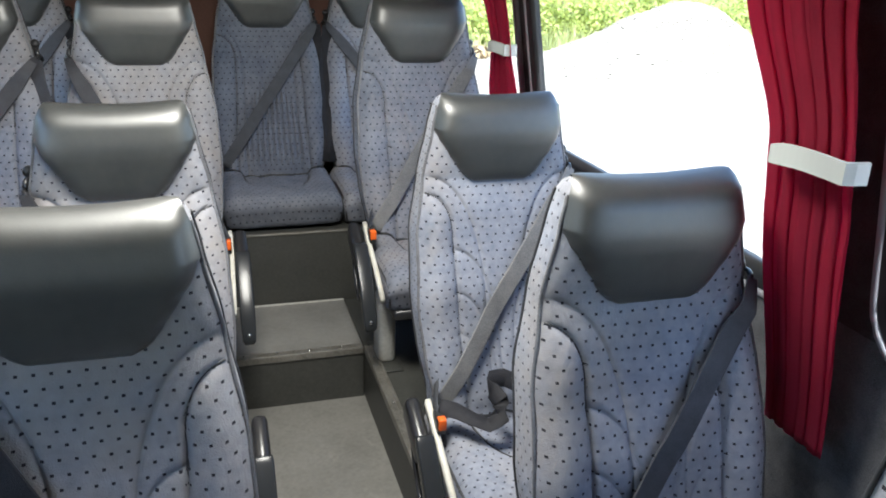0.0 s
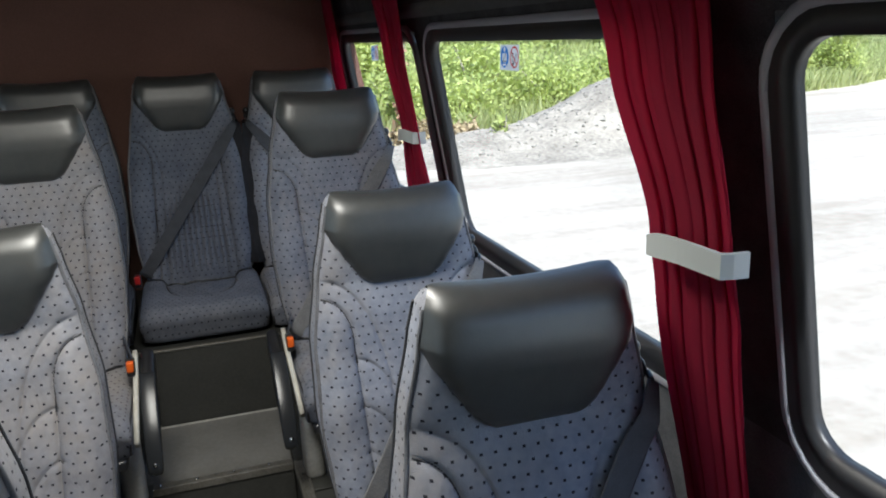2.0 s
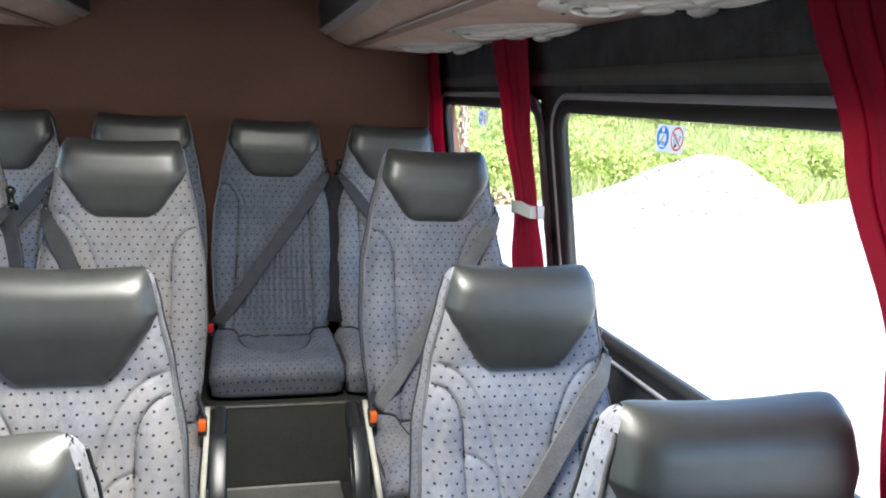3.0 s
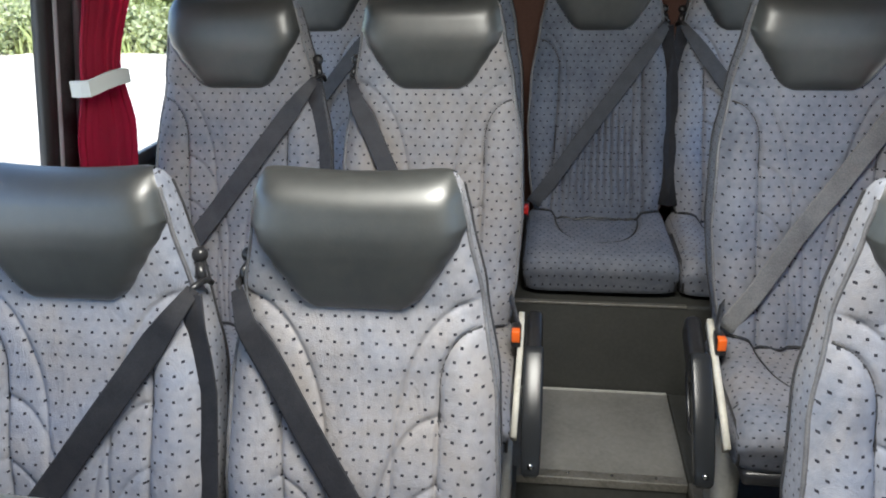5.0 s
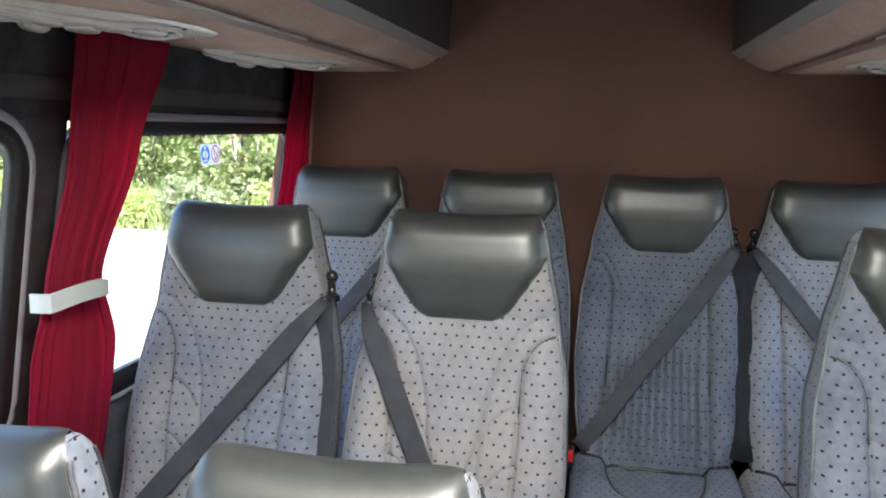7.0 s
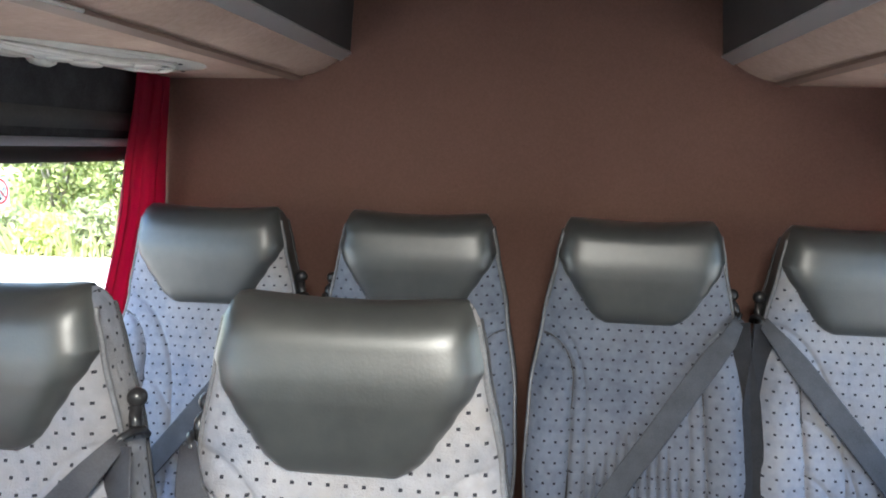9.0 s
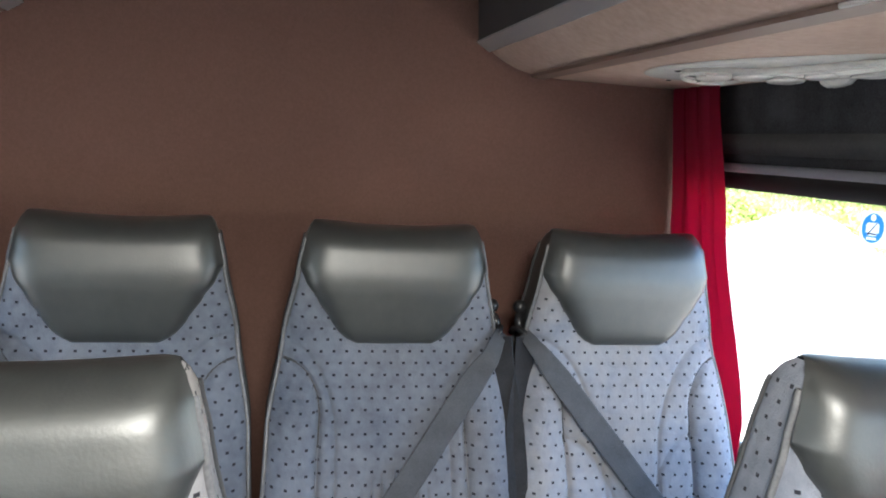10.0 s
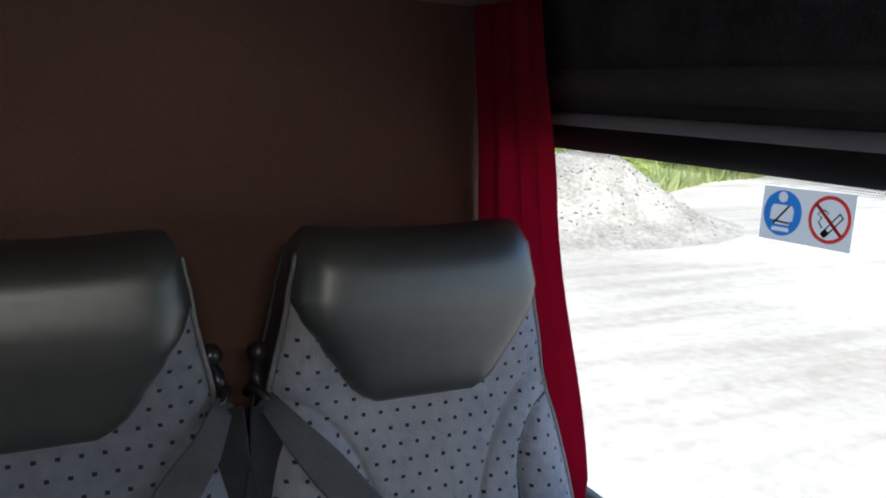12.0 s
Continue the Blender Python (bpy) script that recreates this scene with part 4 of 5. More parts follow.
    if aisle:
        x0 = aisle * 0.229
        bm = bmesh.new()
        ribbon(bm, [(x0, -0.235, -0.70), (x0, -0.262, -0.712), (x0, -0.33, -0.748), (x0 - aisle * 0.003, -0.42, -0.803), (x0 - aisle * 0.006, -0.495, -0.86)], (0, 0.55, -0.83), 0.030, 0.013)
        part("side_bar", bm, M_CREAM, ob, "cream painted side bar")
        x1 = aisle * 0.26
        bm = bmesh.new()
        bmesh.ops.create_cube(bm, size=1, matrix=pose(x1, -0.262, -0.757, 25) @ Matrix.Diagonal((0.038, 0.155, 0.072, 1)))
        bmesh.ops.bevel(bm, geom=bm.edges[:], offset=0.016, segments=3, profile=0.5, affect="EDGES")
        part("arm_housing", bm, M_BLACK, ob, "black armrest pivot housing")
        bm = bmesh.new()
        rings = []
        for q, f in ((0.0, 0.86), (0.004, 0.95), (0.016, 1.0), (0.06, 1.0), (0.13, 1.0), (0.19, 0.98), (0.245, 0.92), (0.27, 0.84), (0.279, 0.55)):
            c = Vector((x1, -0.322 - 0.63 * q - 0.02 * math.sin(math.pi * q / 0.28), -0.733 - 0.80 * q))
            ring = []
            for k in range(20):
                w = 2 * math.pi * k / 20
                p, r = (math.copysign(abs(v) ** 0.26, v) for v in (math.cos(w), math.sin(w)))
                ring.append(c + Vector((0.0225 * f * p, 0.017 * f * r * -0.8, 0.017 * f * r * 0.6)))
            rings.append(ring)
        rows_ = sheet(bm, rings, close=True)
        bm.faces.new(rows_[0])
        bm.faces.new(rows_[-1])
        bmesh.ops.recalc_face_normals(bm, faces=bm.faces)
        arm = part("armrest", bm, M_ARM, ob, "glossy dark grey folded-down armrest")
        bm = bmesh.new()
        bmesh.ops.create_uvsphere(bm, u_segments=10, v_segments=6, radius=0.007, matrix=pose(x1, -0.50, -0.925))
        part("cap", bm, M_CHROME, arm, "small bright cap")
        bm = bmesh.new()
        ring = []
        for k in range(25):
            q = 2 * math.pi * k / 24
            p, r = 0.085 * math.cos(q), 0.034 * math.sin(q)
            ring.append((x1 + aisle * 0.012, -0.335 + p * -0.62 + r * 0.78, -0.83 + p * -0.78 - r * 0.62))
        tube(bm, ring, 0.0065, 8)
        part("loop", bm, M_BLACK, ob, "black oval lever loop")
    if loose:
        bm = bmesh.new()
        loop = [(-0.215, -0.29, -0.684), (-0.185, -0.315, -0.680), (-0.15, -0.345, -0.690), (-0.115, -0.365, -0.700), (-0.085, -0.365, -0.684), (-0.078, -0.335, -0.657), (-0.092, -0.295, -0.644), (-0.075, -0.265, -0.640), (-0.04, -0.25, -0.647), (0.0, -0.26, -0.667), (0.035, -0.28, -0.697)]
        fine = [tuple(a + (b - a) * q for a, b in zip(p, r)) for p, r in zip(loop, loop[1:]) for q in (0.0, 0.25, 0.5, 0.75)]
        ribbon(bm, fine, [(0.3 - 0.9 * (k / len(fine)) ** 2, 0.75, 0.65 - 0.5 * math.sin(k * 0.16)) for k in range(len(fine))], 0.044, 0.003)
        part("loose_belt", bm, M_BELT_DARK, ob, "loose loop of dark belt on the cushion")
    return ob


SEAT_LABEL = "grey dotted velour coach seat, black headrest"
Z12, Z3, Z4 = 1.209, 1.389, 1.435


def place_seat(ob, x, y, z, label, group):
    ob.matrix_basis = pose(x, y, z)
    return tagged(ob, label, "seat", group)


XR, XL, XW = 0.689, -0.194, -0.679
single = place_seat(seat((1, -1, 0.74, 1), Z12 - 0.9 - Z_MID - 0.003), XR - 0.002, 1.098, Z12 - 0.003, SEAT_LABEL + ", single by the window", "single seats")
copy_thing(single, pose(XR, 0.39, Z12 - 0.003))
place_seat(seat((1, -1, 0.74, 1), Z12 - 0.9 - Z_MID, loose=True, webbing=M_BELT_WORN, tone="worn grey"), XR - 0.004, 1.841, Z12, SEAT_LABEL + ", loose belt on it", "single seats")
aisle_seat = place_seat(seat((-1, 1, 0.62, 1), Z12 - 0.908 - Z_MID, webbing=M_BELT_DARK, tone="black", cloth=M_WARM_FABRIC), XL - 0.006, 1.861, Z12 - 0.008, "soiled " + SEAT_LABEL + ", beside the aisle", "paired seats")
copy_thing(aisle_seat, pose(XL, 1.10, Z12 - 0.008))
place_seat(seat((1, 0, 0.76, 0), Z12 - 0.911 - Z_MID, webbing=M_BELT_DARK, tone="black"), XW + 0.008, 1.861, Z12 - 0.011, SEAT_LABEL + ", window side", "paired seats")
place_seat(seat((1, -1, 0.74, 1), Z3 - 0.9 - Z_MID, webbing=M_BELT_WORN, tone="worn grey", cloth=M_MID_FABRIC), XR, 2.656, Z3, "darker " + SEAT_LABEL + ", single on taller leg", "single seats")
place_seat(seat((-1, 1, 0.5, 1), Z3 - 0.9 - Z_MID, webbing=M_BELT_MID, tone="charcoal", cloth=M_WARM_FABRIC), XL, 2.653, Z3, SEAT_LABEL + ", taller, beside the aisle", "paired seats")
place_seat(seat((1, 0, 0.8, 0), Z3 - 0.9 - Z_MID, webbing=M_BELT_MID, tone="charcoal", cloth=M_MID_FABRIC), XW, 2.653, Z3, "darker " + SEAT_LABEL + ", taller, by the window", "paired seats")
place_seat(seat((1, 0, 0.8, 0), 0, vinyl_sides=True), -0.677, 3.375, Z4, SEAT_LABEL + ", rear row by window", "rear row seats")
place_seat(seat((-1, 0, 0.6, 0), 0, cloth=M_SHADED_FABRIC, vinyl_sides=True), -0.22, 3.375, Z4, "grey dotted velour coach seat darkened as in shade, black headrest, in rear row", "rear row seats")
place_seat(seat((1, 0, 0.75, 2), 0, pleats=True, cloth=M_SHADED_FABRIC, vinyl_sides=True), 0.241, 3.375, Z4, "grey pleated velour coach seat darkened as in shade, facing the aisle", "rear row seats")
place_seat(seat((-1, 0, 0.8, 0), 0, vinyl_sides=True), 0.683, 3.375, Z4 - 0.002, SEAT_LABEL + ", rear corner by curtain", "rear row seats")


# ---------------------------------------------------------------- curtains
def curtain(side, rows, folds, label, tie=None):
    """rows: (z, y of the rear edge, y of the front edge, x of the middle); folds: pleats across."""
    ob = tagged(empty("curtain"), label, "curtain", "window curtains")
    bm = bmesh.new()
    grid = []
    nz, nu = 60, 90
    z1, z0 = rows[0][0], rows[-1][0]
    tables = [[(-r[0], r[k]) for r in rows] for k in (1, 2, 3)]
    for j in range(nz + 1):
        z = z1 + (z0 - z1) * j / nz
        ya, yb, x = (lerp(t, -z) for t in tables)
        width = abs(yb - ya)
        amp = 0.0036 * min(1.3, 0.26 / max(width, 0.08)) * (0.55 + 0.45 * max(0.0, min(1.0, (z - 1.12) / 0.12)))
        row = []
        for i in range(nu + 1):
            u = i / nu
            ph = u * folds * 2 * math.pi + 2.2 * noise.noise((u * 3.5, z * 1.3, side * 3.0 + folds)) + 1.2 * math.sin(z * 2 + u * 4)
            dx = amp * (0.6 + 0.9 * abs(noise.noise((u * 6, folds * 1.7, side * 2.0)))) * (math.sin(ph) + 0.35 * math.sin(2.3 * ph + 1.0))
            row.append((side * (x - dx), ya + (yb - ya) * u + 0.006 * math.sin(ph * 2), z))
        grid.append(row)
    sheet(bm, grid)
    cloth = part("cloth", bm, M_CURTAIN, ob)
    sol = cloth.modifiers.new("thick", "SOLIDIFY")
    sol.thickness = 0.002
    if tie:
        zt, yr, yf, xt, rise = tie
        bm = bmesh.new()
        pts, acr = [], []
        for k in range(13):
            t = k / 12
            y = yr + (yf - yr) * t
            x = xt - 0.012 - 0.024 * math.sin(math.pi * min(1.0, 0.15 + t * 0.65)) + (0.02 if k == 0 else 0) + 0.016 * t
            pts.append((side * x, y, zt + 0.008 * math.sin(math.pi * t) + rise * t))
        corner = pts[-1]
        for k in (1, 2, 3):
            pts.append((corner[0] + side * 0.011 * k, yf - 0.004 - 0.001 * k, corner[2]))
        rings = [[(x, y, z - 0.0175 * f), (x, y, z + 0.0175 * f), (x - side * (0.0 if k > 12 else 0.005), y - (0.005 if k > 11 else 0.0), z + 0.0165 * f), (x - side * (0.0 if k > 12 else 0.005), y - (0.005 if k > 11 else 0.0), z - 0.0165 * f)] for k, ((x, y, z), f) in enumerate(zip(pts, [0.72, 0.86, 0.94] + [1.0] * 13))]
        rows_ = sheet(bm, rings, close=True)
        bm.faces.new(rows_[0])
        bm.faces.new(rows_[-1])
        bmesh.ops.recalc_face_normals(bm, faces=bm.faces)
        part("tieback", bm, M_TIE, ob, "white plastic tieback band", smooth=False)
    return ob


curtain(1, [(1.73, 1.31, 0.98, 0.862), (1.5, 1.186, 0.945, 0.87), (1.27, 1.08, 0.908, 0.885), (1.15, 1.09, 0.905, 0.905), (0.735, 1.06, 0.925, 0.965)], 5, "pleated red curtain gathered by a white tieback on the pillar", (1.248, 1.045, 0.894, 0.872, 0.005))
for s in (1, -1):
    curtain(s, [(1.73, 2.70, 2.385, 0.862), (1.5, 2.58, 2.36, 0.87), (1.26, 2.455, 2.30, 0.885), (1.12, 2.52, 2.27, 0.905), (0.78, 2.53, 2.28, 0.96)], 4, "pleated red curtain gathered by a white tieback on the pillar", (1.254 if s > 0 else 1.243, 2.425 if s > 0 else 2.435, 2.312 if s > 0 else 2.286, 0.886 if s > 0 else 0.874, 0.004 if s > 0 else -0.002))
    curtain(s, [(1.73, 3.572, 3.41, 0.862), (1.45, 3.572, 3.375, 0.885), (1.07, 3.572, 3.325, 0.935), (0.85, 3.572, 3.40, 0.97)], 3, "narrow red curtain hanging in the rear corner")


# ---------------------------------------------------------------- stickers on the glass
def flat_shape(outline, y, holes=()):
    """Thin printed film with the given outline and openings, facing the cabin."""
    b = bmesh.new()
    loops = [[Vector((x, y, z)) for x, z in loop] for loop in (outline, *holes)]
    verts = [b.verts.new(p) for loop in loops for p in loop]
    for tri in tessellate_polygon(loops):
        b.faces.new([verts[k] for k in tri])
    return b


def ring_points(x, z, r, n=28, wide=1.0):
    return [(x + wide * r * math.cos(2 * math.pi * k / n), z + r * math.sin(2 * math.pi * k / n)) for k in range(n)]


def bar(x0, z0, x1, z1, w):
    d = Vector((x1 - x0, z1 - z0)).normalized() * (w / 2)
    return [(x0 + d.y, z0 - d.x), (x1 + d.y, z1 - d.x), (x1 - d.y, z1 + d.x), (x0 - d.y, z0 + d.x)]


def sticker(side, y, z, turn=0.0):
    """White plate with a blue belt-up disc and a red-ringed crossed-out cigarette."""
    ob = tagged(empty("window_sticker"), "small sticker with blue belt sign and red no-smoking sign", "sticker", "window stickers")
    tilt = math.atan2(wall_x(z - 0.05) - wall_x(z + 0.05), 0.1)
    ob.matrix_basis = Matrix.Translation((side * (wall_x(z) + 0.0065), y, z)) @ Matrix.Rotation(side * tilt * 0.3, 4, "Y") @ Matrix.Rotation(-side * math.pi / 2, 4, "Z") @ Matrix.Rotation(radians(turn), 4, "Y")
    cx, cz = -0.0275, 0.001
    field = ring_points(0.0275, cz, 0.0235)
    disc = ring_points(cx, cz, 0.0235)
    head = ring_points(cx - 0.001, cz + 0.0165, 0.0056, 18)
    torso = [(cx - 0.0115, cz + 0.0085), (cx + 0.0105, cz + 0.0085), (cx + 0.0135, cz + 0.004), (cx + 0.0135, cz - 0.0075), (cx + 0.0095, cz - 0.0075), (cx + 0.0095, cz - 0.012), (cx - 0.0105, cz - 0.012), (cx - 0.0105, cz - 0.0075), (cx - 0.0145, cz - 0.0075), (cx - 0.0145, cz + 0.004)]
    lap = [(cx - 0.011, cz - 0.0145), (cx + 0.0095, cz - 0.0145), (cx + 0.0105, cz - 0.0188), (cx - 0.0115, cz - 0.0188)]
    part("plate", flat_shape([(-0.0535, -0.0275), (0.0535, -0.0275), (0.0535, 0.0275), (-0.0535, 0.0275)], 0.001, (disc, field)), M_WHITE, ob, smooth=False)
    part("blue_disc", flat_shape(disc, 0.001, (head, torso, lap)), M_BLUE, ob, smooth=False)
    for name, outline in (("head", head), ("torso", torso), ("lap", lap)):
        part(name, flat_shape(outline, 0.001), M_WHITE, ob, smooth=False)
    part("belt_bar", flat_shape(bar(cx + 0.0085, cz + 0.0085, cx - 0.0095, cz - 0.0115, 0.0022), 0.0004), M_SBLACK, ob, smooth=False)
    part("lap_bar", flat_shape(bar(cx - 0.0095, cz - 0.0085, cx + 0.0095, cz - 0.0095, 0.002), 0.0004), M_SBLACK, ob, smooth=False)
    cx = 0.0275
    inner = ring_points(cx, cz, 0.0198)
    part("red_ring", flat_shape(field, 0.001, (inner,)), M_SRED, ob, smooth=False)
    part("white_field", flat_shape(inner, 0.001), M_WHITE, ob, smooth=False)
    for name, line, mat in (("cigarette_edge", bar(cx - 0.006, cz - 0.0135, cx + 0.0115, cz + 0.0065, 0.0014), M_SBLACK), ("cigarette_edge", bar(cx - 0.0015, cz - 0.0165, cx + 0.015, cz + 0.0025, 0.0014), M_SBLACK), ("cigarette_end", bar(cx + 0.011, cz + 0.0075, cx + 0.0158, cz + 0.0025, 0.0014), M_SBLACK), ("cigarette_tip", bar(cx - 0.0055, cz - 0.0165, cx - 0.0005, cz - 0.0105, 0.006), M_SBLACK)):
        part(name, flat_shape(line, -0.0001), mat, ob, smooth=False)
    smoke = [(cx - 0.0065, cz - 0.009), (cx - 0.011, cz - 0.003), (cx - 0.0075, cz + 0.001), (cx - 0.013, cz + 0.0045), (cx - 0.006, cz + 0.009), (cx - 0.001, cz + 0.006)]
    bm = bmesh.new()
    tube(bm, [(x, 0.0002, z) for x, z in smoke], 0.0006, 6)
    part("smoke_line", bm, M_SBLACK, ob, smooth=False)
    part("red_bar", flat_shape(bar(cx - 0.0155, cz + 0.0145, cx + 0.0155, cz - 0.0145, 0.0034), -0.0006), M_SRED, ob, smooth=False)
    return ob


sticker(1, 3.031, 1.489, -1.5)
sticker(1, 1.76, 1.49)
sticker(-1, 3.036, 1.475)


# ---------------------------------------------------------------- outside
GROUND_Z = -0.6


def bank_edge(x):
    """Foot of the grassy bank; it draws back from the yard beside the heap."""
    return 15.0 + 0.8 * noise.noise((x * 0.15, 1.0, 0)) - 0.02 * x + 0.5 * max(0.0, x - 9.0)


def terrain(x, y):
    z = GROUND_Z + 0.04 * noise.noise((x * 0.3, y * 0.3, 0))
    edge = bank_edge(x)
    if y > edge:
        z += 3.4 * (1 - math.exp(-((y - edge) / 12) ** 2)) * (0.85 + 0.3 * noise.noise((x * 0.08, y * 0.1, 3)))
    return z


bm = bmesh.new()
xs = [-400, -120, -60] + [-40 + 1.0 * k for k in range(81)] + [60, 120, 400]
ys = [-400, -120, -60] + [-30 + 1.0 * k for k in range(91)] + [90, 160, 400]
sheet(bm, [[(x, y, terrain(x, y)) for x in xs] for y in ys])
tagged(mesh_object("ground", bm, M_GROUND), "pale dusty gravel yard rising to a green bank", "ground", kind="structure")


def heap_z(x, y):
    across = math.exp(-0.9 * ((y - 14.1) / 1.3) ** 2)
    h = 1.4 * math.exp(-0.9 * ((x - 9.1) / (2.0 if x < 9.1 else 1.8)) ** 2) + 0.32 * math.exp(-((x - 5.2) / 2.2) ** 2)
    h *= across * (1 + 0.16 * noise.noise((x * 0.7, y * 0.7, 5)))
    return GROUND_Z - 0.06 + h + min(1.0, h / 0.35) * (0.05 * noise.noise((x * 3.1, y * 3.1, 1)) + 0.03 * noise.noise((x * 8, y * 8, 2)))


bm = bmesh.new()
sheet(bm, [[(1.0 + 16.6 * u, 8.4 + 8.5 * v, heap_z(1.0 + 16.6 * u, 8.4 + 8.5 * v)) for u in (k / 130 for k in range(131))] for v in (k / 90 for k in range(91))])
bmesh.ops.recalc_face_normals(bm, faces=bm.faces)
tagged(mesh_object("gravel_heap", bm, M_GRAVEL), "low heap of grey gravel in the yard", "gravel heap")


def tufts(name, mat, count, spot, size, label, category):
    """Many thin bent blades or small leaves in one mesh."""
    rng = random.Random(5 + count)
    verts, faces = [], []
    for _ in range(count):
        x, y, z0, h = spot(rng)
        a = rng.uniform(0, 2 * math.pi)
        s = size * rng.uniform(0.6, 1.4)
        dx, dy = math.cos(a) * s, math.sin(a) * s
        lx, ly = rng.uniform(-0.5, 0.5) * h, rng.uniform(-0.5, 0.5) * h
        n = len(verts)
        verts += [(x - dx, y - dy, z0), (x + dx, y + dy, z0), (x + dx * 0.8 + lx * 0.5, y + dy * 0.8 + ly * 0.5, z0 + h * 0.6), (x + lx, y + ly, z0 + h)]
        faces.append((n, n + 1, n + 2, n + 3))
    me = bpy.data.meshes.new(name)
    me.from_pydata(verts, [], faces)
    me.materials.append(mat)
    return tagged(new(name, me), label, category, kind="stuff")


def grass_spot(rng):
    x = rng.uniform(-14, 34)
    y = bank_edge(x) + 0.2 + 22 * rng.random() ** 1.4
    return x, y, terrain(x, y) - 0.05, rng.uniform(0.25, 0.75)


tufts("grass", M_GRASS, 70000, grass_spot, 0.03, "tall sunlit yellow-green grass on the bank", "grass")


def bush(x, y, r, h, seed, leaf=M_LEAF, blade=1.0, label="leafy green bush at the edge of the yard", count=2600):
    ob = tagged(empty("bush", pose(x, y, terrain(x, y))), label, "bush", "bushes")
    rng = random.Random(seed)
    bm = bmesh.new()
    tips = []
    for k in range(9):
        a, lean = rng.uniform(0, 6.28), rng.uniform(0.2, 0.8)
        tip = Vector((math.cos(a) * r * lean, math.sin(a) * r * lean, h * rng.uniform(0.5, 0.95)))
        tube(bm, [(0, 0, -0.1), tip * 0.5 + Vector((0, 0, 0.1 * h)), tip], [0.05, 0.03, 0.01], 5)
        tips.append(tip)
    part("stems", bm, M_GRAVEL, ob)
    verts, faces = [], []
    for _ in range(count):
        c = tips[rng.randrange(9)]
        v = Vector((rng.gauss(0, 1), rng.gauss(0, 1), rng.gauss(0, 1)))
        p = Vector((c.x * rng.uniform(0.3, 1.1), c.y * rng.uniform(0.3, 1.1), c.z * rng.uniform(0.1, 1.05))) + v * 0.16 * r
        a = Vector((rng.gauss(0, 1), rng.gauss(0, 1), rng.gauss(0, 1))).normalized() * rng.uniform(0.05, 0.11) * blade
        b = a.cross(Vector((rng.gauss(0, 1), rng.gauss(0, 1), rng.gauss(0, 1)))).normalized() * 0.05 * blade
        n = len(verts)
        verts += [p - a, p + b, p + a, p - b]
        faces.append((n, n + 1, n + 2, n + 3))
    me = bpy.data.meshes.new("leaves")
    me.from_pydata(verts, [], faces)
    me.materials.append(leaf)
    lv = new("leaves", me)
    lv.parent = ob
    return ob


rng = random.Random(3)
for k in range(15):
    bush(-24 + 1.85 * k + rng.uniform(-0.4, 0.4), 16.0 + rng.uniform(0, 3.0), rng.uniform(1.2, 1.9), rng.uniform(2.0, 3.6), 40 + k)
for k in range(6):
    x = 4.5 + 3.6 * k + rng.uniform(-0.6, 0.6)
    bush(x, bank_edge(x) + 5 + rng.uniform(0, 5), rng.uniform(1.1, 1.7), rng.uniform(1.2, 2.2), 80 + k, M_WEED, 0.85, "broad lime-green bush on the sunny bank", 5200)

M_SAGE = material("dusty_sage_leaves", (0.3, 0.32, 0.18), 0.8)
leafy(M_SAGE, (0.2, 0.23, 0.12), (0.46, 0.47, 0.3))
let_light_through(M_SAGE, (0.42, 0.46, 0.2), 0.45)
M_RUST = material("rusty_leaves", (0.3, 0.16, 0.1), 0.8)
leafy(M_RUST, (0.24, 0.12, 0.07), (0.42, 0.26, 0.17))
for k in range(22):
    x = -19 + 0.98 * k + rng.uniform(-0.3, 0.3)
    bush(x, bank_edge(x) + rng.uniform(0.1, 0.7), rng.uniform(0.6, 0.9), rng.uniform(0.7, 1.5), 200 + k, M_WEED if k % 3 == 1 else M_SAGE, 0.8, "low dusty green shrub at the yard's edge", 1500)
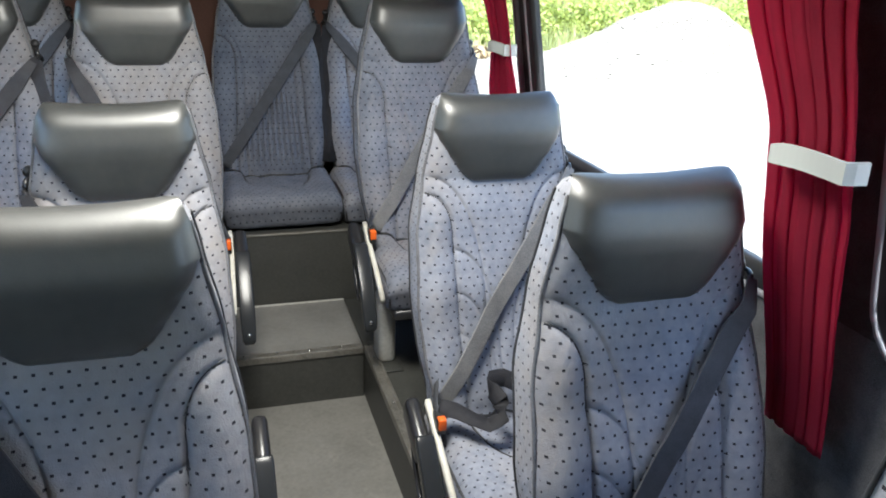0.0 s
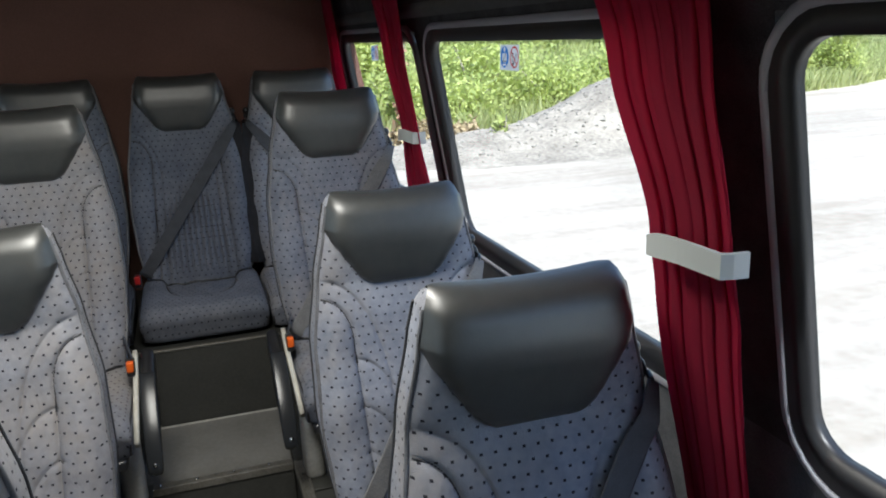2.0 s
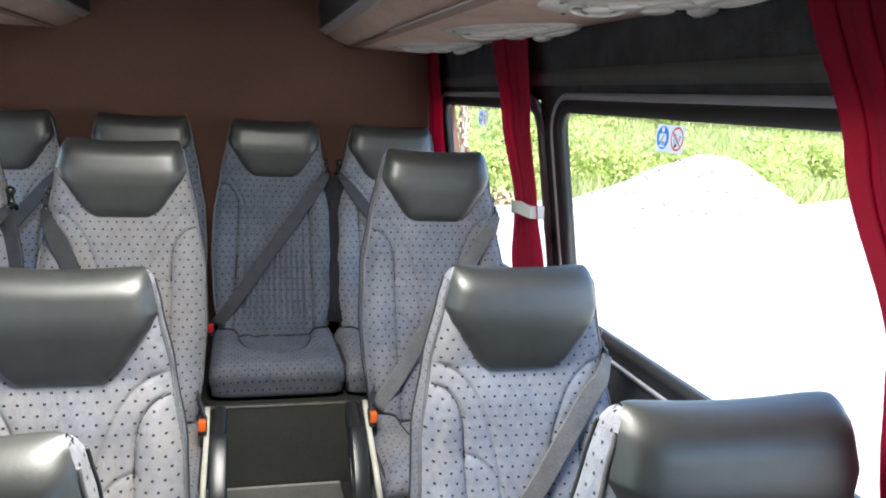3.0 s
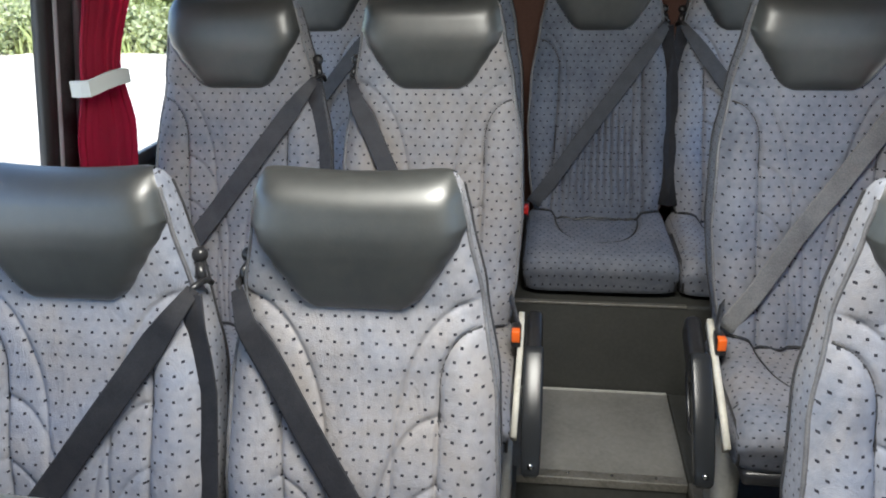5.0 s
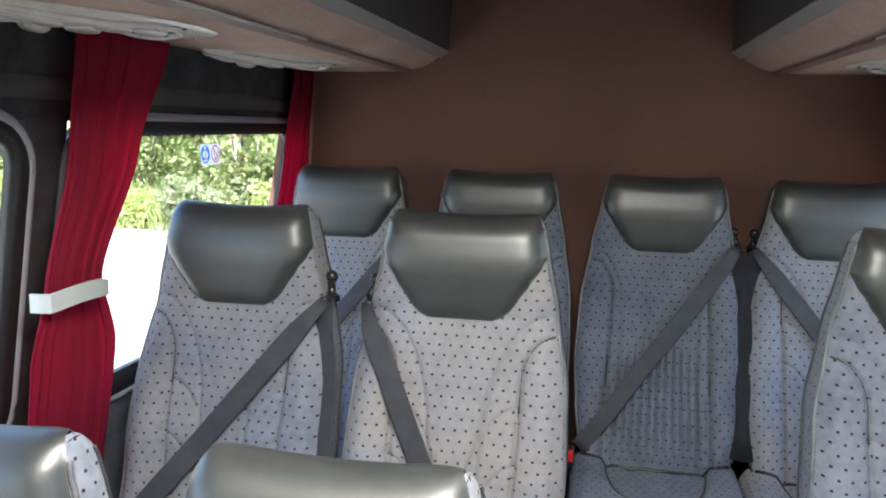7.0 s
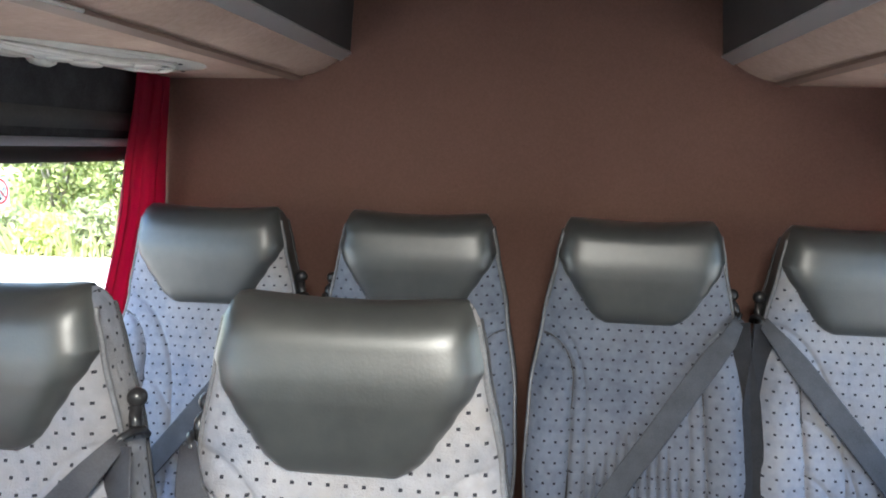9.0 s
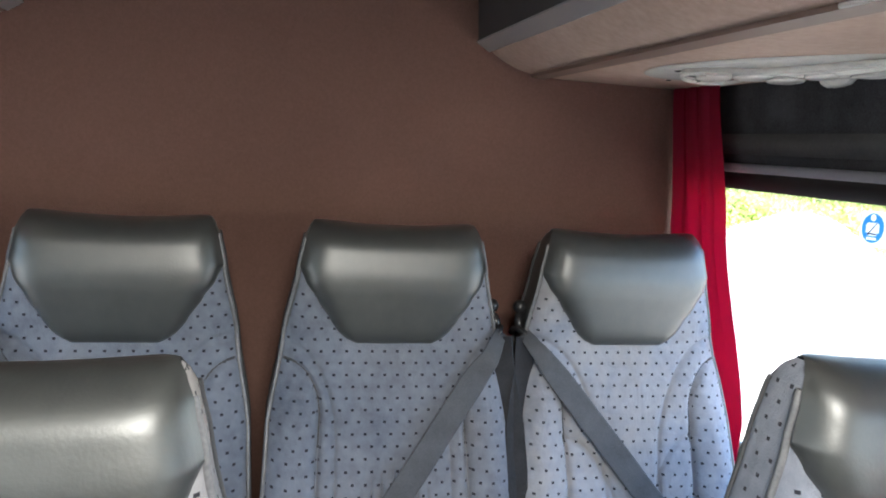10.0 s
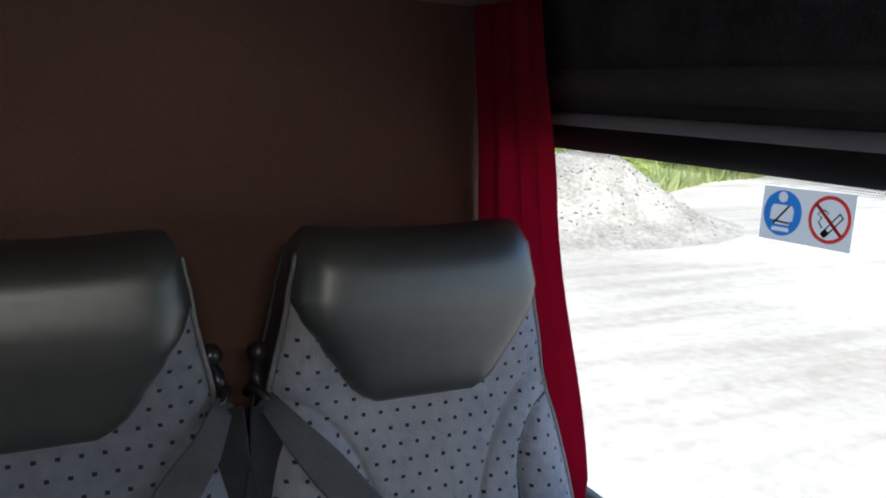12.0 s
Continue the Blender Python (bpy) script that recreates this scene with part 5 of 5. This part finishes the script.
for x in (4.5, -7.1):
    bush(x, 15.8, 0.22, 3.0, 99, M_RUST, label="slender dry shrub with rusty brown leaves", count=180)
for k in range(15):
    x = 3.0 + 1.45 * k + rng.uniform(-0.5, 0.5)
    bush(x, bank_edge(x) + 0.9 + rng.uniform(0, 2.2), rng.uniform(0.9, 1.5), rng.uniform(0.9, 1.9), 120 + k, M_WEED, 0.75, "low lime-green weeds in bright sun", 4600)
for k in range(4):
    bush(4.0 + 0.5 * k, 14.9 + rng.uniform(-0.2, 0.2), 0.4, rng.uniform(0.35, 0.6), 160 + k, M_STRAW, label="tuft of dry straw-coloured weeds", count=700)
for x, y in ((5.9, 13.9),):
    bush(x, y, 0.25, 0.32 + max(0.0, heap_z(x, y) - terrain(x, y)), 170 + int(x), M_WEED, label="small green weed on the gravel", count=260)

bm = bmesh.new()
box(bm, -0.75, 0.75, -0.07, 0.07, 0.0, 0.06, 0.006)
plank = mesh_object("plank", bm, M_STRAW, False)
plank.matrix_basis = pose(4.55, 14.2, terrain(4.55, 14.2), 0, 0, 6)
tagged(plank, "pale weathered plank lying on the yard", "plank")

verts, faces = [], []
stone = [(1, 0, 0), (0, 1, 0), (-1, 0, 0), (0, -1, 0), (0, 0, 1), (0, 0, -1)]
for _ in range(2400):
    x, y = rng.gauss(8.0, 3.4), rng.gauss(13.7, 0.9)
    if not (1.2 < x < 17 and 8.6 < y < 16.5) or heap_z(x, y) < GROUND_Z:
        continue
    z, r, n = heap_z(x, y), 0.015 + 0.04 * rng.random() ** 3, len(verts)
    verts += [(x + r * a * rng.uniform(0.6, 1.4), y + r * b * rng.uniform(0.6, 1.4), z + 0.7 * r * c) for a, b, c in stone]
    faces += [(n + i, n + (i + 1) % 4, n + 4) for i in range(4)] + [(n + (i + 1) % 4, n + i, n + 5) for i in range(4)]
me = bpy.data.meshes.new("stones")
me.from_pydata(verts, [], faces)
me.materials.append(M_STONE)
tagged(new("stones", me), "loose grey stones strewn over the heap", "stones", kind="stuff")
